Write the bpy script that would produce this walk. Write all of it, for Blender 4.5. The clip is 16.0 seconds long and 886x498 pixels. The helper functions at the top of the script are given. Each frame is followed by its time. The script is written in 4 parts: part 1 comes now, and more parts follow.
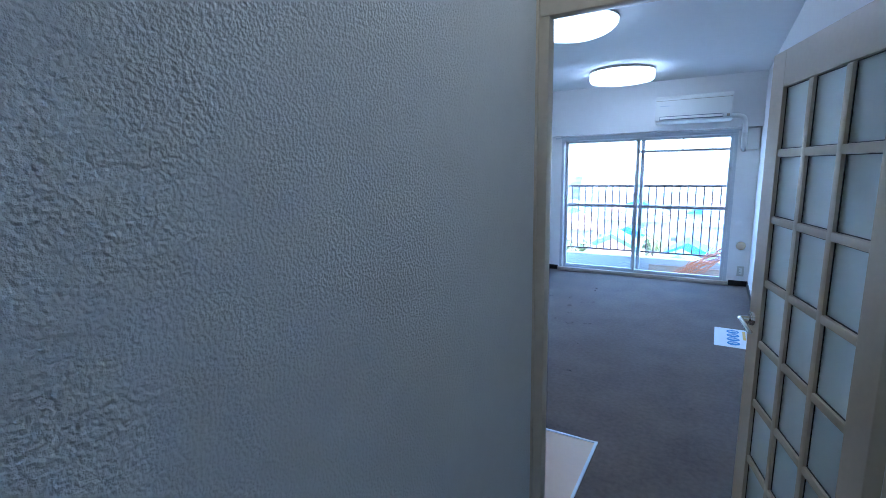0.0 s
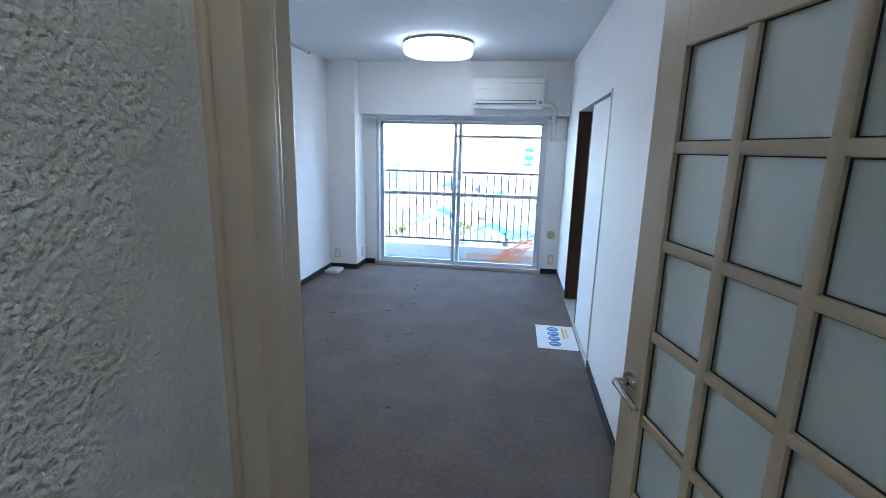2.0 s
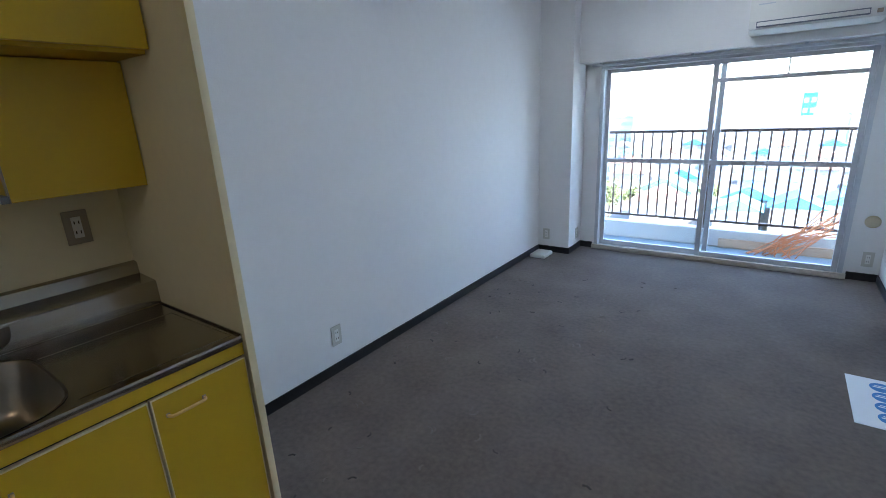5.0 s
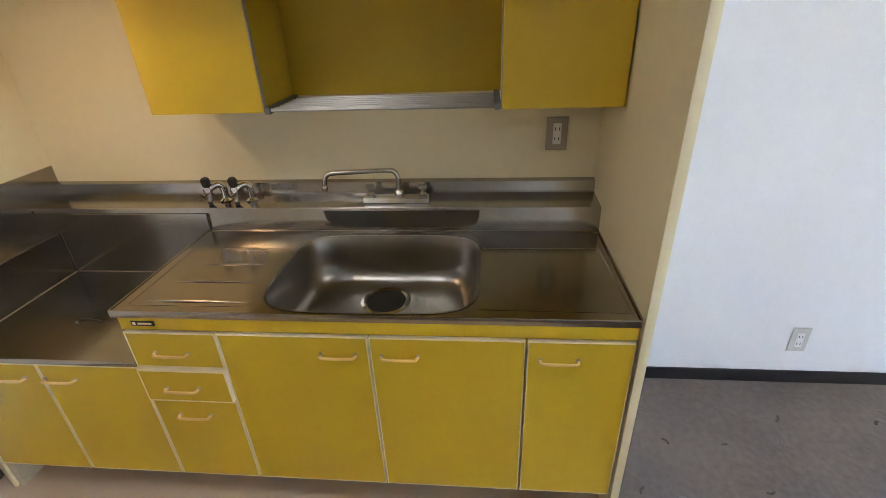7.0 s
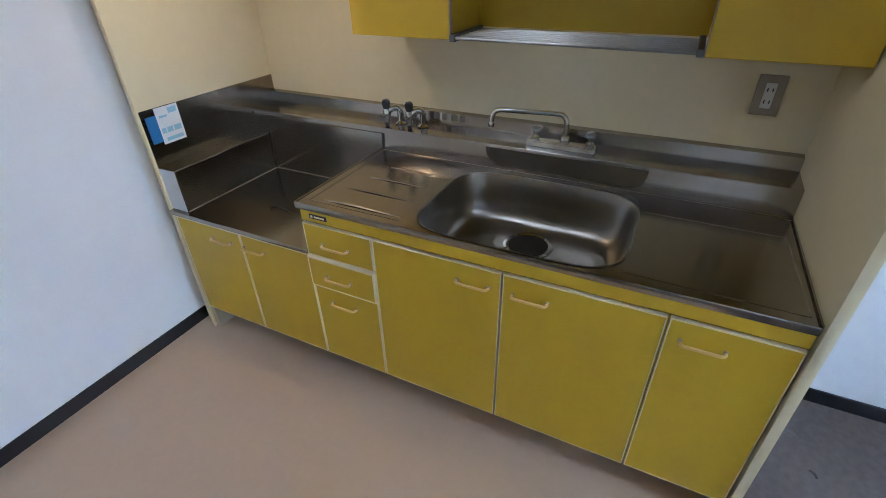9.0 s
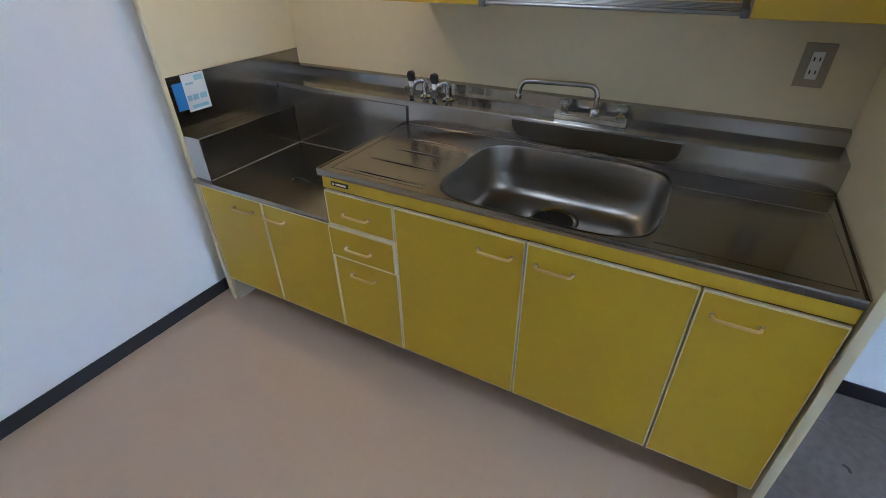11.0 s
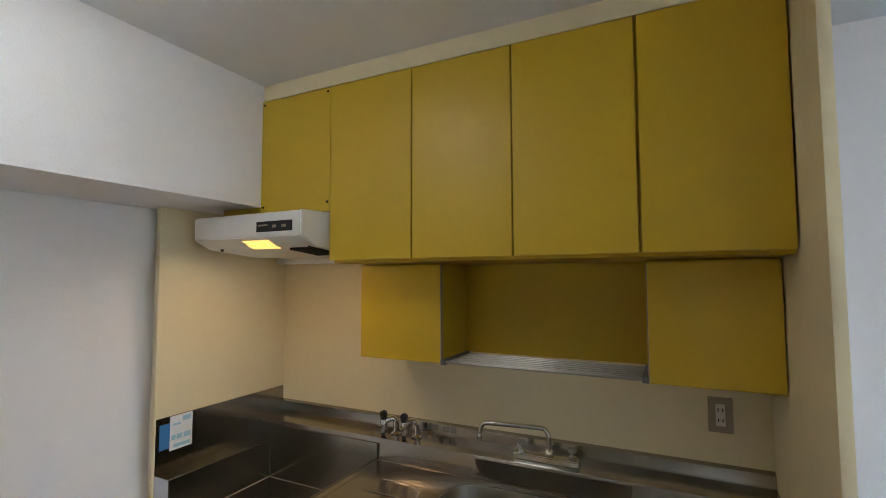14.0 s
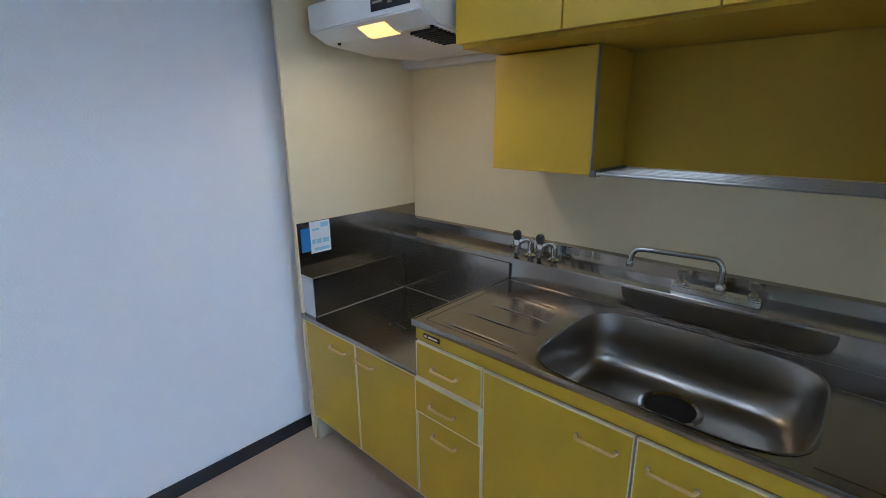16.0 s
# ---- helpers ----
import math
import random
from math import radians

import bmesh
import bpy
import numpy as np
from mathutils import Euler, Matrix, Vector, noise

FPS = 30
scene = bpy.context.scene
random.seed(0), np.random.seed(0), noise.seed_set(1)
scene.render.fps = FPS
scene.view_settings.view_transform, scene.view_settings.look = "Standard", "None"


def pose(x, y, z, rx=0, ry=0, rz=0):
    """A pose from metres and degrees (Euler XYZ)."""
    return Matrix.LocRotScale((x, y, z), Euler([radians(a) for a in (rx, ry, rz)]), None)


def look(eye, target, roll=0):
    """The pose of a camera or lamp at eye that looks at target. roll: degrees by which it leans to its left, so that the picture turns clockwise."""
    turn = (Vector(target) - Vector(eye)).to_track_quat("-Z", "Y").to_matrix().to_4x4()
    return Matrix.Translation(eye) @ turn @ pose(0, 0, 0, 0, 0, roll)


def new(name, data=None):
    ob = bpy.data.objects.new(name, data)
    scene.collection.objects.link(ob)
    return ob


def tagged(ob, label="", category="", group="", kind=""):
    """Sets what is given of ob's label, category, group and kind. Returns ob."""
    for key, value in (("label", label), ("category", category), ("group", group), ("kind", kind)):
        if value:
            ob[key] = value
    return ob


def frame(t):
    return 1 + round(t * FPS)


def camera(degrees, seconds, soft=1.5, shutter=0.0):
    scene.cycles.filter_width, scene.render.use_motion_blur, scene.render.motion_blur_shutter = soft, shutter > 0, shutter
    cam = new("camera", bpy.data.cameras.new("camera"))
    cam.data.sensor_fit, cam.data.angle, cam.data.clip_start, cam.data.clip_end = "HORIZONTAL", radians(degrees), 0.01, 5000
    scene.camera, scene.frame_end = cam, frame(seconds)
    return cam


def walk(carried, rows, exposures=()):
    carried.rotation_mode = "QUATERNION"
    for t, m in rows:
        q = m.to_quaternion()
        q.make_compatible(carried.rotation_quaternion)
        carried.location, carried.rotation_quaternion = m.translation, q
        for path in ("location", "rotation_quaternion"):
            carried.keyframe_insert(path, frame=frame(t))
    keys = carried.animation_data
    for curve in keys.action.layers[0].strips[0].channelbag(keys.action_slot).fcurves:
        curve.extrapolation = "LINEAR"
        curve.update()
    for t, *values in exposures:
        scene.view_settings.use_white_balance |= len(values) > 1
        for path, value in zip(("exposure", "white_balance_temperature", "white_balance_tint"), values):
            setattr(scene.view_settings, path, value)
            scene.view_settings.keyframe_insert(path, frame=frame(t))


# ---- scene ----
cam = camera(87.3, 16.0, soft=0.65)
PATH = [
    (0, (-0.047, 0.289, 1.406), (-1.049, 1.986, 1.064), -1.1),
    (0.5, (-0.049, 0.462, 1.386), (-0.798, 2.281, 1.025), -1.9),
    (1, (-0.08, 0.602, 1.402), (-0.63, 2.486, 1.017), -2.0),
    (1.5, (-0.174, 0.807, 1.43), (-0.48, 2.739, 1.014), -0.6),
    (2, (-0.224, 1.076, 1.42), (-0.512, 3.01, 0.997), 1.4),
    (2.5, (-0.193, 1.332, 1.409), (-0.596, 3.24, 0.964), 0.8),
    (3, (-0.264, 1.549, 1.4), (-0.77, 3.422, 0.913), -0.0),
    (3.2, (-0.278, 1.614, 1.411), (-0.825, 3.475, 0.923), -0.3),
    (5.3, (-0.475, 1.889, 1.407), (-1.862, 3.205, 0.800), -3.5),
    (5.5, (-0.547, 1.9, 1.388), (-2.1, 2.972, 0.728), -4.4),
    (6, (-0.704, 1.971, 1.405), (-2.446, 2.578, 0.632), -4.2),
    (6.5, (-0.737, 2.03, 1.46), (-2.531, 2.208, 0.593), -3.2),
    (6.9, (-0.704, 2.144, 1.492), (-2.477, 2.021, 0.575), -3.0),
    (7, (-0.692, 2.156, 1.496), (-2.457, 1.975, 0.573), -2.4),
    (7.5, (-0.649, 2.179, 1.516), (-2.352, 1.732, 0.568), -2.2),
    (8, (-0.669, 2.162, 1.49), (-2.285, 1.52, 0.501), -2.9),
    (8.5, (-0.666, 2.149, 1.473), (-2.212, 1.411, 0.441), -2.4),
    (9, (-0.67, 2.163, 1.468), (-2.171, 1.405, 0.386), -1.2),
    (9.5, (-0.653, 2.156, 1.458), (-2.122, 1.378, 0.347), -1.3),
    (9.7, (-0.642, 2.142, 1.464), (-2.096, 1.35, 0.341), -1.2),
    (11.8, (-0.652, 2.191, 1.349), (-2.13, 1.326, 0.316), -1.7),
    (12, (-0.642, 2.202, 1.373), (-2.166, 1.335, 0.41), -1.5),
    (12.5, (-0.622, 2.231, 1.416), (-2.254, 1.347, 0.672), -1.6),
    (13, (-0.602, 2.245, 1.455), (-2.33, 1.333, 1.029), -0.9),
    (13.5, (-0.555, 2.266, 1.516), (-2.331, 1.351, 1.426), -1.0),
    (14, (-0.514, 2.275, 1.552), (-2.303, 1.389, 1.674), -0.2),
    (14.5, (-0.543, 2.259, 1.524), (-2.355, 1.413, 1.544), 0.5),
    (15, (-0.601, 2.231, 1.44), (-2.402, 1.395, 1.198), 0.8),
    (15.5, (-0.638, 2.184, 1.401), (-2.297, 1.171, 0.932), 0.6),
    (16, (-0.732, 2.128, 1.404), (-2.144, 0.817, 0.864), -0.5),
]
walk(cam, [(t, look(eye, target, roll)) for t, eye, target, roll in PATH],
     exposures=[(0.0, 4.55, 4600, 10), (0.5, 4.55, 4800, 10), (1.5, 4.48, 5350, 10), (2.0, 4.60, 5450, 10), (2.5, 4.25, 5500, 10), (3.0, 4.06, 5500, 10), (3.2, 4.06, 5500, 10), (5.5, 4.36, 6050, 10), (6.0, 5.12, 6700, 12),
                (6.5, 5.50, 6750, 12), (7.0, 5.50, 6650, 14), (8.0, 5.25, 5850, 14), (9.0, 5.15, 5400, 12), (9.5, 5.08, 5400, 12), (12.5, 4.98, 5200, 12), (13.0, 5.10, 5400, 12), (14.0, 4.75, 6650, 12),
                (14.5, 4.70, 6250, 12), (15.3, 4.95, 5400, 12), (16.0, 4.90, 5050, 10)])

# ---- daylight ----
world = bpy.data.worlds.new("sky")
scene.world = world
world.use_nodes = True
wn = world.node_tree
sky = wn.nodes.new("ShaderNodeTexSky")
sky.sky_type, sky.sun_disc = "NISHITA", False
sky.sun_elevation, sky.sun_rotation = radians(48), radians(112)
wn.nodes["Background"].inputs["Strength"].default_value = 0.15
wn.links.new(sky.outputs[0], wn.nodes["Background"].inputs["Color"])
sun_data = bpy.data.lights.new("sun", "SUN")
sun_data.energy, sun_data.angle, sun_data.color = 2.2, radians(0.6), (1.0, 0.96, 0.9)
sun = new("sun", sun_data)
sun_way = Vector((math.sin(radians(112)) * math.cos(radians(48)), math.cos(radians(112)) * math.cos(radians(48)), math.sin(radians(48))))
sun.matrix_world = look(sun_way * 60, (0, 0, 0))


# ---- materials ----
def mat(name, color, rough=0.6, metal=0.0, var=0.06, scale=6.0, bump=0.0, bump_scale=60.0, fine=0.0, coat=0.0, trans=0.0, emit=0.0, emit_color=(1, 1, 1), stretch=(1, 1, 1), per_object=0.0, rvar=0.0, depth=0.004):
    """A surface with variation at two scales, relief and per-piece shade."""
    m = bpy.data.materials.new(name)
    m.use_nodes = True
    nt = m.node_tree
    b = nt.nodes["Principled BSDF"]
    b.inputs["Roughness"].default_value, b.inputs["Metallic"].default_value = rough, metal
    b.inputs["Coat Weight"].default_value, b.inputs["Transmission Weight"].default_value = coat, trans
    if emit:
        b.inputs["Emission Strength"].default_value = emit
        b.inputs["Emission Color"].default_value = (*emit_color, 1)
    tc = nt.nodes.new("ShaderNodeTexCoord")
    mp = nt.nodes.new("ShaderNodeMapping")
    mp.inputs["Scale"].default_value = stretch
    nt.links.new(tc.outputs["Object"], mp.inputs["Vector"])
    b.inputs["Base Color"].default_value = (*color, 1)

    def noise_node(sc, detail=3.0):
        n = nt.nodes.new("ShaderNodeTexNoise")
        n.inputs["Scale"].default_value, n.inputs["Detail"].default_value = sc, detail
        nt.links.new(mp.outputs[0], n.inputs["Vector"])
        return n
    if var:
        n1, n2 = noise_node(scale), noise_node(scale * 12)
        add = nt.nodes.new("ShaderNodeMath")
        add.operation = "ADD"
        nt.links.new(n1.outputs["Fac"], add.inputs[0])
        nt.links.new(n2.outputs["Fac"], add.inputs[1])
        rng = nt.nodes.new("ShaderNodeMapRange")
        rng.inputs["From Min"].default_value, rng.inputs["From Max"].default_value = 0.6, 1.4
        rng.inputs["To Min"].default_value, rng.inputs["To Max"].default_value = 1 - var, 1 + var
        nt.links.new(add.outputs[0], rng.inputs["Value"])
        hsv = nt.nodes.new("ShaderNodeHueSaturation")
        hsv.inputs["Color"].default_value = (*color, 1)
        last = rng.outputs[0]
        if per_object:
            oi = nt.nodes.new("ShaderNodeObjectInfo")
            r2 = nt.nodes.new("ShaderNodeMapRange")
            r2.inputs["To Min"].default_value, r2.inputs["To Max"].default_value = 1 - per_object, 1 + per_object
            nt.links.new(oi.outputs["Random"], r2.inputs["Value"])
            mul = nt.nodes.new("ShaderNodeMath")
            mul.operation = "MULTIPLY"
            nt.links.new(last, mul.inputs[0])
            nt.links.new(r2.outputs[0], mul.inputs[1])
            last = mul.outputs[0]
        nt.links.new(last, hsv.inputs["Value"])
        nt.links.new(hsv.outputs[0], b.inputs["Base Color"])
    if rvar:
        n3 = noise_node(scale * 2.3)
        rr = nt.nodes.new("ShaderNodeMapRange")
        rr.inputs["From Min"].default_value, rr.inputs["From Max"].default_value = 0.3, 0.7
        rr.inputs["To Min"].default_value, rr.inputs["To Max"].default_value = max(rough - rvar, 0.02), rough + rvar
        nt.links.new(n3.outputs["Fac"], rr.inputs["Value"])
        nt.links.new(rr.outputs[0], b.inputs["Roughness"])
    if bump:
        nb = noise_node(bump_scale, 2.0)
        bp = nt.nodes.new("ShaderNodeBump")
        bp.inputs["Strength"].default_value, bp.inputs["Distance"].default_value = bump, depth
        nt.links.new(nb.outputs["Fac"], bp.inputs["Height"])
        nt.links.new(bp.outputs[0], b.inputs["Normal"])
        if fine:
            nf = noise_node(bump_scale * 5, 2.0)
            b2 = nt.nodes.new("ShaderNodeBump")
            b2.inputs["Strength"].default_value, b2.inputs["Distance"].default_value = fine, 0.001
            nt.links.new(nf.outputs["Fac"], b2.inputs["Height"])
            nt.links.new(bp.outputs[0], b2.inputs["Normal"])
            nt.links.new(b2.outputs[0], b.inputs["Normal"])
    return m


M = {
    "wallpaper": mat("white wallpaper", (0.82, 0.81, 0.80), 0.75, var=0.02, scale=1.5, bump=0.18, bump_scale=140, fine=0.1),
    "textured": mat("rough textured wallpaper", (0.66, 0.67, 0.66), 0.6, var=0.03, scale=2, bump=0.6, bump_scale=250, fine=0.15, depth=0.007),
    "ceiling": mat("ceiling board", (0.74, 0.75, 0.75), 0.8, var=0.02, scale=1.2, bump=0.06, bump_scale=160),
    "carpet": mat("worn grey carpet", (0.146, 0.116, 0.097), 0.95, var=0.28, scale=3.2, bump=0.4, bump_scale=260, fine=0.3),
    "vinyl": mat("beige vinyl flooring", (0.63, 0.465, 0.325), 0.36, var=0.03, scale=3, bump=0.03, bump_scale=90),
    "black_base": mat("black vinyl skirting", (0.018, 0.016, 0.018), 0.45, var=0.1),
    "cream_wall": mat("cream painted board", (0.79, 0.69, 0.44), 0.45, var=0.03, scale=2.5, bump=0.03, bump_scale=50),
    "cream_paint": mat("cream gloss paint", (0.53, 0.45, 0.325), 0.33, var=0.05, scale=5, bump=0.06, bump_scale=45),
    "yellow": mat("mustard yellow laminate", (0.62, 0.405, 0.016), 0.40, var=0.03, scale=3.5, bump=0.02, bump_scale=260),
    "yellow_in": mat("mustard laminate, dull", (0.56, 0.365, 0.016), 0.5, var=0.04, scale=4),
    "cream_edge": mat("cream door edging", (0.86, 0.74, 0.48), 0.4, var=0.04, scale=20),
    "handle": mat("cream metal pull", (0.72, 0.47, 0.17), 0.32, var=0.04, scale=30),
    "steel": mat("scuffed stainless steel", (0.355, 0.325, 0.285), 0.18, 1.0, var=0.05, scale=3, bump=0.012, bump_scale=9),
    "steel_bowl": mat("brushed stainless bowl", (0.31, 0.29, 0.26), 0.28, 1.0, var=0.05, scale=6),
    "chrome": mat("chrome", (0.60, 0.60, 0.59), 0.09, 1.0, var=0.04, scale=30),
    "dark": mat("dark void", (0.01, 0.01, 0.01), 0.7, var=0.1),
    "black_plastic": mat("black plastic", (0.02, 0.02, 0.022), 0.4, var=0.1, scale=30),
    "white_plastic": mat("white plastic", (0.78, 0.77, 0.73), 0.35, var=0.02, scale=8),
    "ivory_plastic": mat("aged ivory plastic", (0.62, 0.53, 0.36), 0.3, var=0.03, scale=8),
    "grey_plate": mat("grey outlet plate", (0.36, 0.30, 0.22), 0.4, var=0.03, scale=12),
    "aluminium": mat("silver anodised aluminium", (0.60, 0.62, 0.65), 0.42, 0.35, var=0.05, scale=8),
    "brown_wood": mat("brown stained wood", (0.11, 0.06, 0.034), 0.45, var=0.22, scale=4, stretch=(9, 9, 0.7), bump=0.1, bump_scale=30),
    "pale_wood": mat("pale timber sill", (0.56, 0.50, 0.42), 0.5, var=0.1, scale=6),
    "tatami": mat("tatami mat", (0.42, 0.38, 0.22), 0.8, var=0.1, scale=20, stretch=(1, 14, 1)),
    "concrete": mat("painted concrete", (0.55, 0.54, 0.51), 0.8, var=0.08, scale=3, bump=0.2, bump_scale=50),
    "balcony_floor": mat("pale blue grey waterproof coating", (0.22, 0.29, 0.35), 0.6, var=0.06, scale=3),
    "rail_paint": mat("brown painted steel", (0.075, 0.048, 0.036), 0.45, var=0.08, scale=12),
    "paper": mat("printed paper", (0.80, 0.81, 0.82), 0.55, var=0.01),
    "blue_ink": mat("blue print", (0.04, 0.20, 0.50), 0.5, var=0.02),
    "yellow_ink": mat("yellow print", (0.75, 0.50, 0.10), 0.5, var=0.02),
    "pale_blue": mat("pale blue print", (0.35, 0.60, 0.70), 0.5, var=0.03, scale=30),
    "tan": mat("tan painted concrete", (0.50, 0.36, 0.25), 0.7, var=0.1, scale=6),
    "orange": mat("faded orange tarpaulin", (0.62, 0.24, 0.10), 0.6, var=0.15, scale=8),
    "lamp_cover": mat("opal lamp cover", (0.85, 0.85, 0.85), 0.4, var=0.0, emit=0.31, emit_color=(0.93, 0.97, 1.0)),
    "small_cover": mat("dim opal lamp cover", (0.85, 0.85, 0.85), 0.4, var=0.0, emit=0.25, emit_color=(0.93, 0.97, 1.0)),
    "corridor_cover": mat("warm opal lamp cover", (0.85, 0.85, 0.82), 0.4, var=0.0, emit=0.72, emit_color=(1.0, 0.91, 0.76)),
    "hood_lamp": mat("warm lamp lens", (0.9, 0.7, 0.4), 0.4, var=0.0, emit=0.075, emit_color=(1.0, 0.43, 0.09)),
    "frost": mat("frosted glass", (0.86, 0.92, 0.90), 0.45, var=0.02, scale=4, trans=0.85, bump=0.12, bump_scale=220),
    "hinge_metal": mat("tarnished hinge steel", (0.20, 0.20, 0.21), 0.5, 0.8, var=0.15, scale=30),
    "tuft": mat("lifted carpet pile", (0.175, 0.145, 0.125), 0.95, var=0.2, scale=60),
    "socket_white": mat("yellowed white plastic", (0.58, 0.56, 0.50), 0.4, var=0.02, scale=12),
    "steel_dark": mat("darker steel", (0.31, 0.29, 0.265), 0.28, 1.0, var=0.05, scale=6),
    "lamp_gap": mat("brown lamp gap shade", (0.10, 0.075, 0.06), 0.5, var=0.08, scale=10),
    "mark": mat("pressed carpet pile", (0.065, 0.054, 0.048), 0.95, var=0.2, scale=60),
}
glass = bpy.data.materials.new("clear window glass")
glass.use_nodes = True
gb = glass.node_tree.nodes["Principled BSDF"]
gb.inputs["Base Color"].default_value = (0.97, 0.99, 0.99, 1)
gb.inputs["Transmission Weight"].default_value, gb.inputs["Roughness"].default_value, gb.inputs["IOR"].default_value = 1.0, 0.0, 1.45
M["glass"] = glass
# brushed grain on the steel sheet
for key in ("steel",):
    M[key].node_tree.nodes["Principled BSDF"].inputs["Anisotropic"].default_value = 0.35


# ---- builders ----
def box(bm, x0, x1, y0, y1, z0, z1, bevel=0.0, segs=2):
    m = Matrix.LocRotScale(((x0 + x1) / 2, (y0 + y1) / 2, (z0 + z1) / 2), None, (abs(x1 - x0), abs(y1 - y0), abs(z1 - z0)))
    made = bmesh.ops.create_cube(bm, size=1, matrix=m)
    if bevel:
        edges = {e for v in made["verts"] for e in v.link_edges}
        bmesh.ops.bevel(bm, geom=list(edges), offset=bevel, segments=segs, affect="EDGES", profile=0.6)
    return bm


def boxes(*rows, bevel=0.0):
    bm = bmesh.new()
    for r in rows:
        box(bm, *r, bevel=bevel)
    return bm


def cylinder(bm, centre, axis, r0, r1, length, n=24, bevel=0.0):
    q = Vector((0, 0, 1)).rotation_difference(Vector(axis)).to_matrix().to_4x4()
    made = bmesh.ops.create_cone(bm, cap_ends=True, segments=n, radius1=r0, radius2=r1, depth=length, matrix=Matrix.Translation(centre) @ q)
    if bevel:
        edges = {e for f in {f for v in made["verts"] for f in v.link_faces if len(f.verts) > 4} for e in f.edges}
        bmesh.ops.bevel(bm, geom=list(edges), offset=bevel, segments=2, affect="EDGES")
    return bm


def lathe(profile, centre, n=40, axis="z"):
    """A turned body from rows of radius, height."""
    bm = bmesh.new()
    rings = []
    for r, h in profile:
        ring = []
        for k in range(n):
            a = 2 * math.pi * k / n
            p = Vector((r * math.cos(a), r * math.sin(a), h))
            if axis == "y":
                p = Vector((p.x, -p.z, p.y))
            elif axis == "x":
                p = Vector((p.z, p.x, p.y))
            ring.append(bm.verts.new(p + Vector(centre)))
        rings.append(ring)
    for a, b in zip(rings, rings[1:]):
        for k in range(n):
            bm.faces.new((a[k], a[(k + 1) % n], b[(k + 1) % n], b[k]))
    bm.faces.new(rings[0][::-1])
    bm.faces.new(rings[-1])
    bmesh.ops.recalc_face_normals(bm, faces=bm.faces)
    return bm


def tube(bm, pts, r, n=10, smooth=4):
    """A round bar along a line of points, rounded at its bends."""
    P = [Vector(p) for p in pts]
    line = []
    for i in range(len(P) - 1):
        a, b, c, d = P[max(i - 1, 0)], P[i], P[i + 1], P[min(i + 2, len(P) - 1)]
        for k in range(smooth):
            t = k / smooth
            line.append(0.5 * (2 * b + (c - a) * t + (2 * a - 5 * b + 4 * c - d) * t * t + (3 * b - a - 3 * c + d) * t ** 3))
    line.append(P[-1])
    rings, side = [], None
    for i, p in enumerate(line):
        way = (line[min(i + 1, len(line) - 1)] - line[max(i - 1, 0)]).normalized()
        side = (side - way * side.dot(way)).normalized() if side else way.orthogonal().normalized()
        up = way.cross(side)
        rings.append([bm.verts.new(p + r * (math.cos(2 * math.pi * k / n) * side + math.sin(2 * math.pi * k / n) * up)) for k in range(n)])
    for a, b in zip(rings, rings[1:]):
        for k in range(n):
            bm.faces.new((a[k], a[(k + 1) % n], b[(k + 1) % n], b[k]))
    bm.faces.new(rings[0][::-1])
    bm.faces.new(rings[-1])
    return bm


def prism(bm, outline, axis, lo, hi):
    """An outline in the two other axes, drawn out along one axis."""
    def at(p, v):
        return {"x": (v, p[0], p[1]), "y": (p[0], v, p[1]), "z": (p[0], p[1], v)}[axis]
    a = [bm.verts.new(at(p, lo)) for p in outline]
    b = [bm.verts.new(at(p, hi)) for p in outline]
    n = len(outline)
    for k in range(n):
        bm.faces.new((a[k], a[(k + 1) % n], b[(k + 1) % n], b[k]))
    bm.faces.new(a[::-1])
    bm.faces.new(b)
    bmesh.ops.recalc_face_normals(bm, faces=bm.faces)
    return bm


def link(name, bm, material, smooth=38, even=False):
    """Links a mesh; flat faces stay flat, and only faces of like size that turn gently are shaded as one."""
    bm.normal_update()
    if smooth:
        for f in bm.faces:
            f.smooth = True
        for e in bm.edges:
            if len(e.link_faces) == 2:
                a, c = (f.calc_area() for f in e.link_faces)
                turn = e.calc_face_angle(0.0)
                e.smooth = turn < radians(1) or (turn < radians(smooth) and (even or max(a, c) < 14 * max(min(a, c), 1e-9)))
    me = bpy.data.meshes.new(name)
    bm.to_mesh(me)
    bm.free()
    me.materials.append(M[material] if isinstance(material, str) else material)
    return new(name, me)


def part(name, bm, material, parent, label="", even=False):
    ob = link(name, bm, material, even=even)
    ob.parent = parent
    base = parent if parent.parent is None else parent.parent
    ob.matrix_parent_inverse = HOME[base.name].inverted() if parent.parent is None else Matrix.Identity(4)
    if label:
        ob["label"] = label
    return ob


HOME = {}


def thing(name, place, label, category, group="", kind="", local=None):
    """An Empty at a thing's base. Its parts are built in world places, or, with local, in its own."""
    ob = new(name)
    ob.empty_display_size = 0.05
    ob.matrix_world = local or Matrix.Translation(place)
    HOME[ob.name] = Matrix.Identity(4) if local else Matrix.Translation(place)
    return tagged(ob, label, category, group, kind)


def solid(name, bm, material, label, category, group="", kind=""):
    return tagged(link(name, bm, material), label, category, group, kind)


def structure(name, bm, material, label, category):
    return tagged(link(name, bm, material), label, category, kind="structure")


# ---- the plan ----
XL, XR, H = -2.332, 0.325, 2.34          # room's side walls, ceiling
YK, YW = 0.358, 6.52                     # wall beside the kitchen, window wall
XC, YD = -0.425, 1.37                    # corridor's wall, doorway
YN0, YN1, XN = 2.545, 2.563, -1.645     # kitchen partition
YB = -1.5                               # far end of the corridor

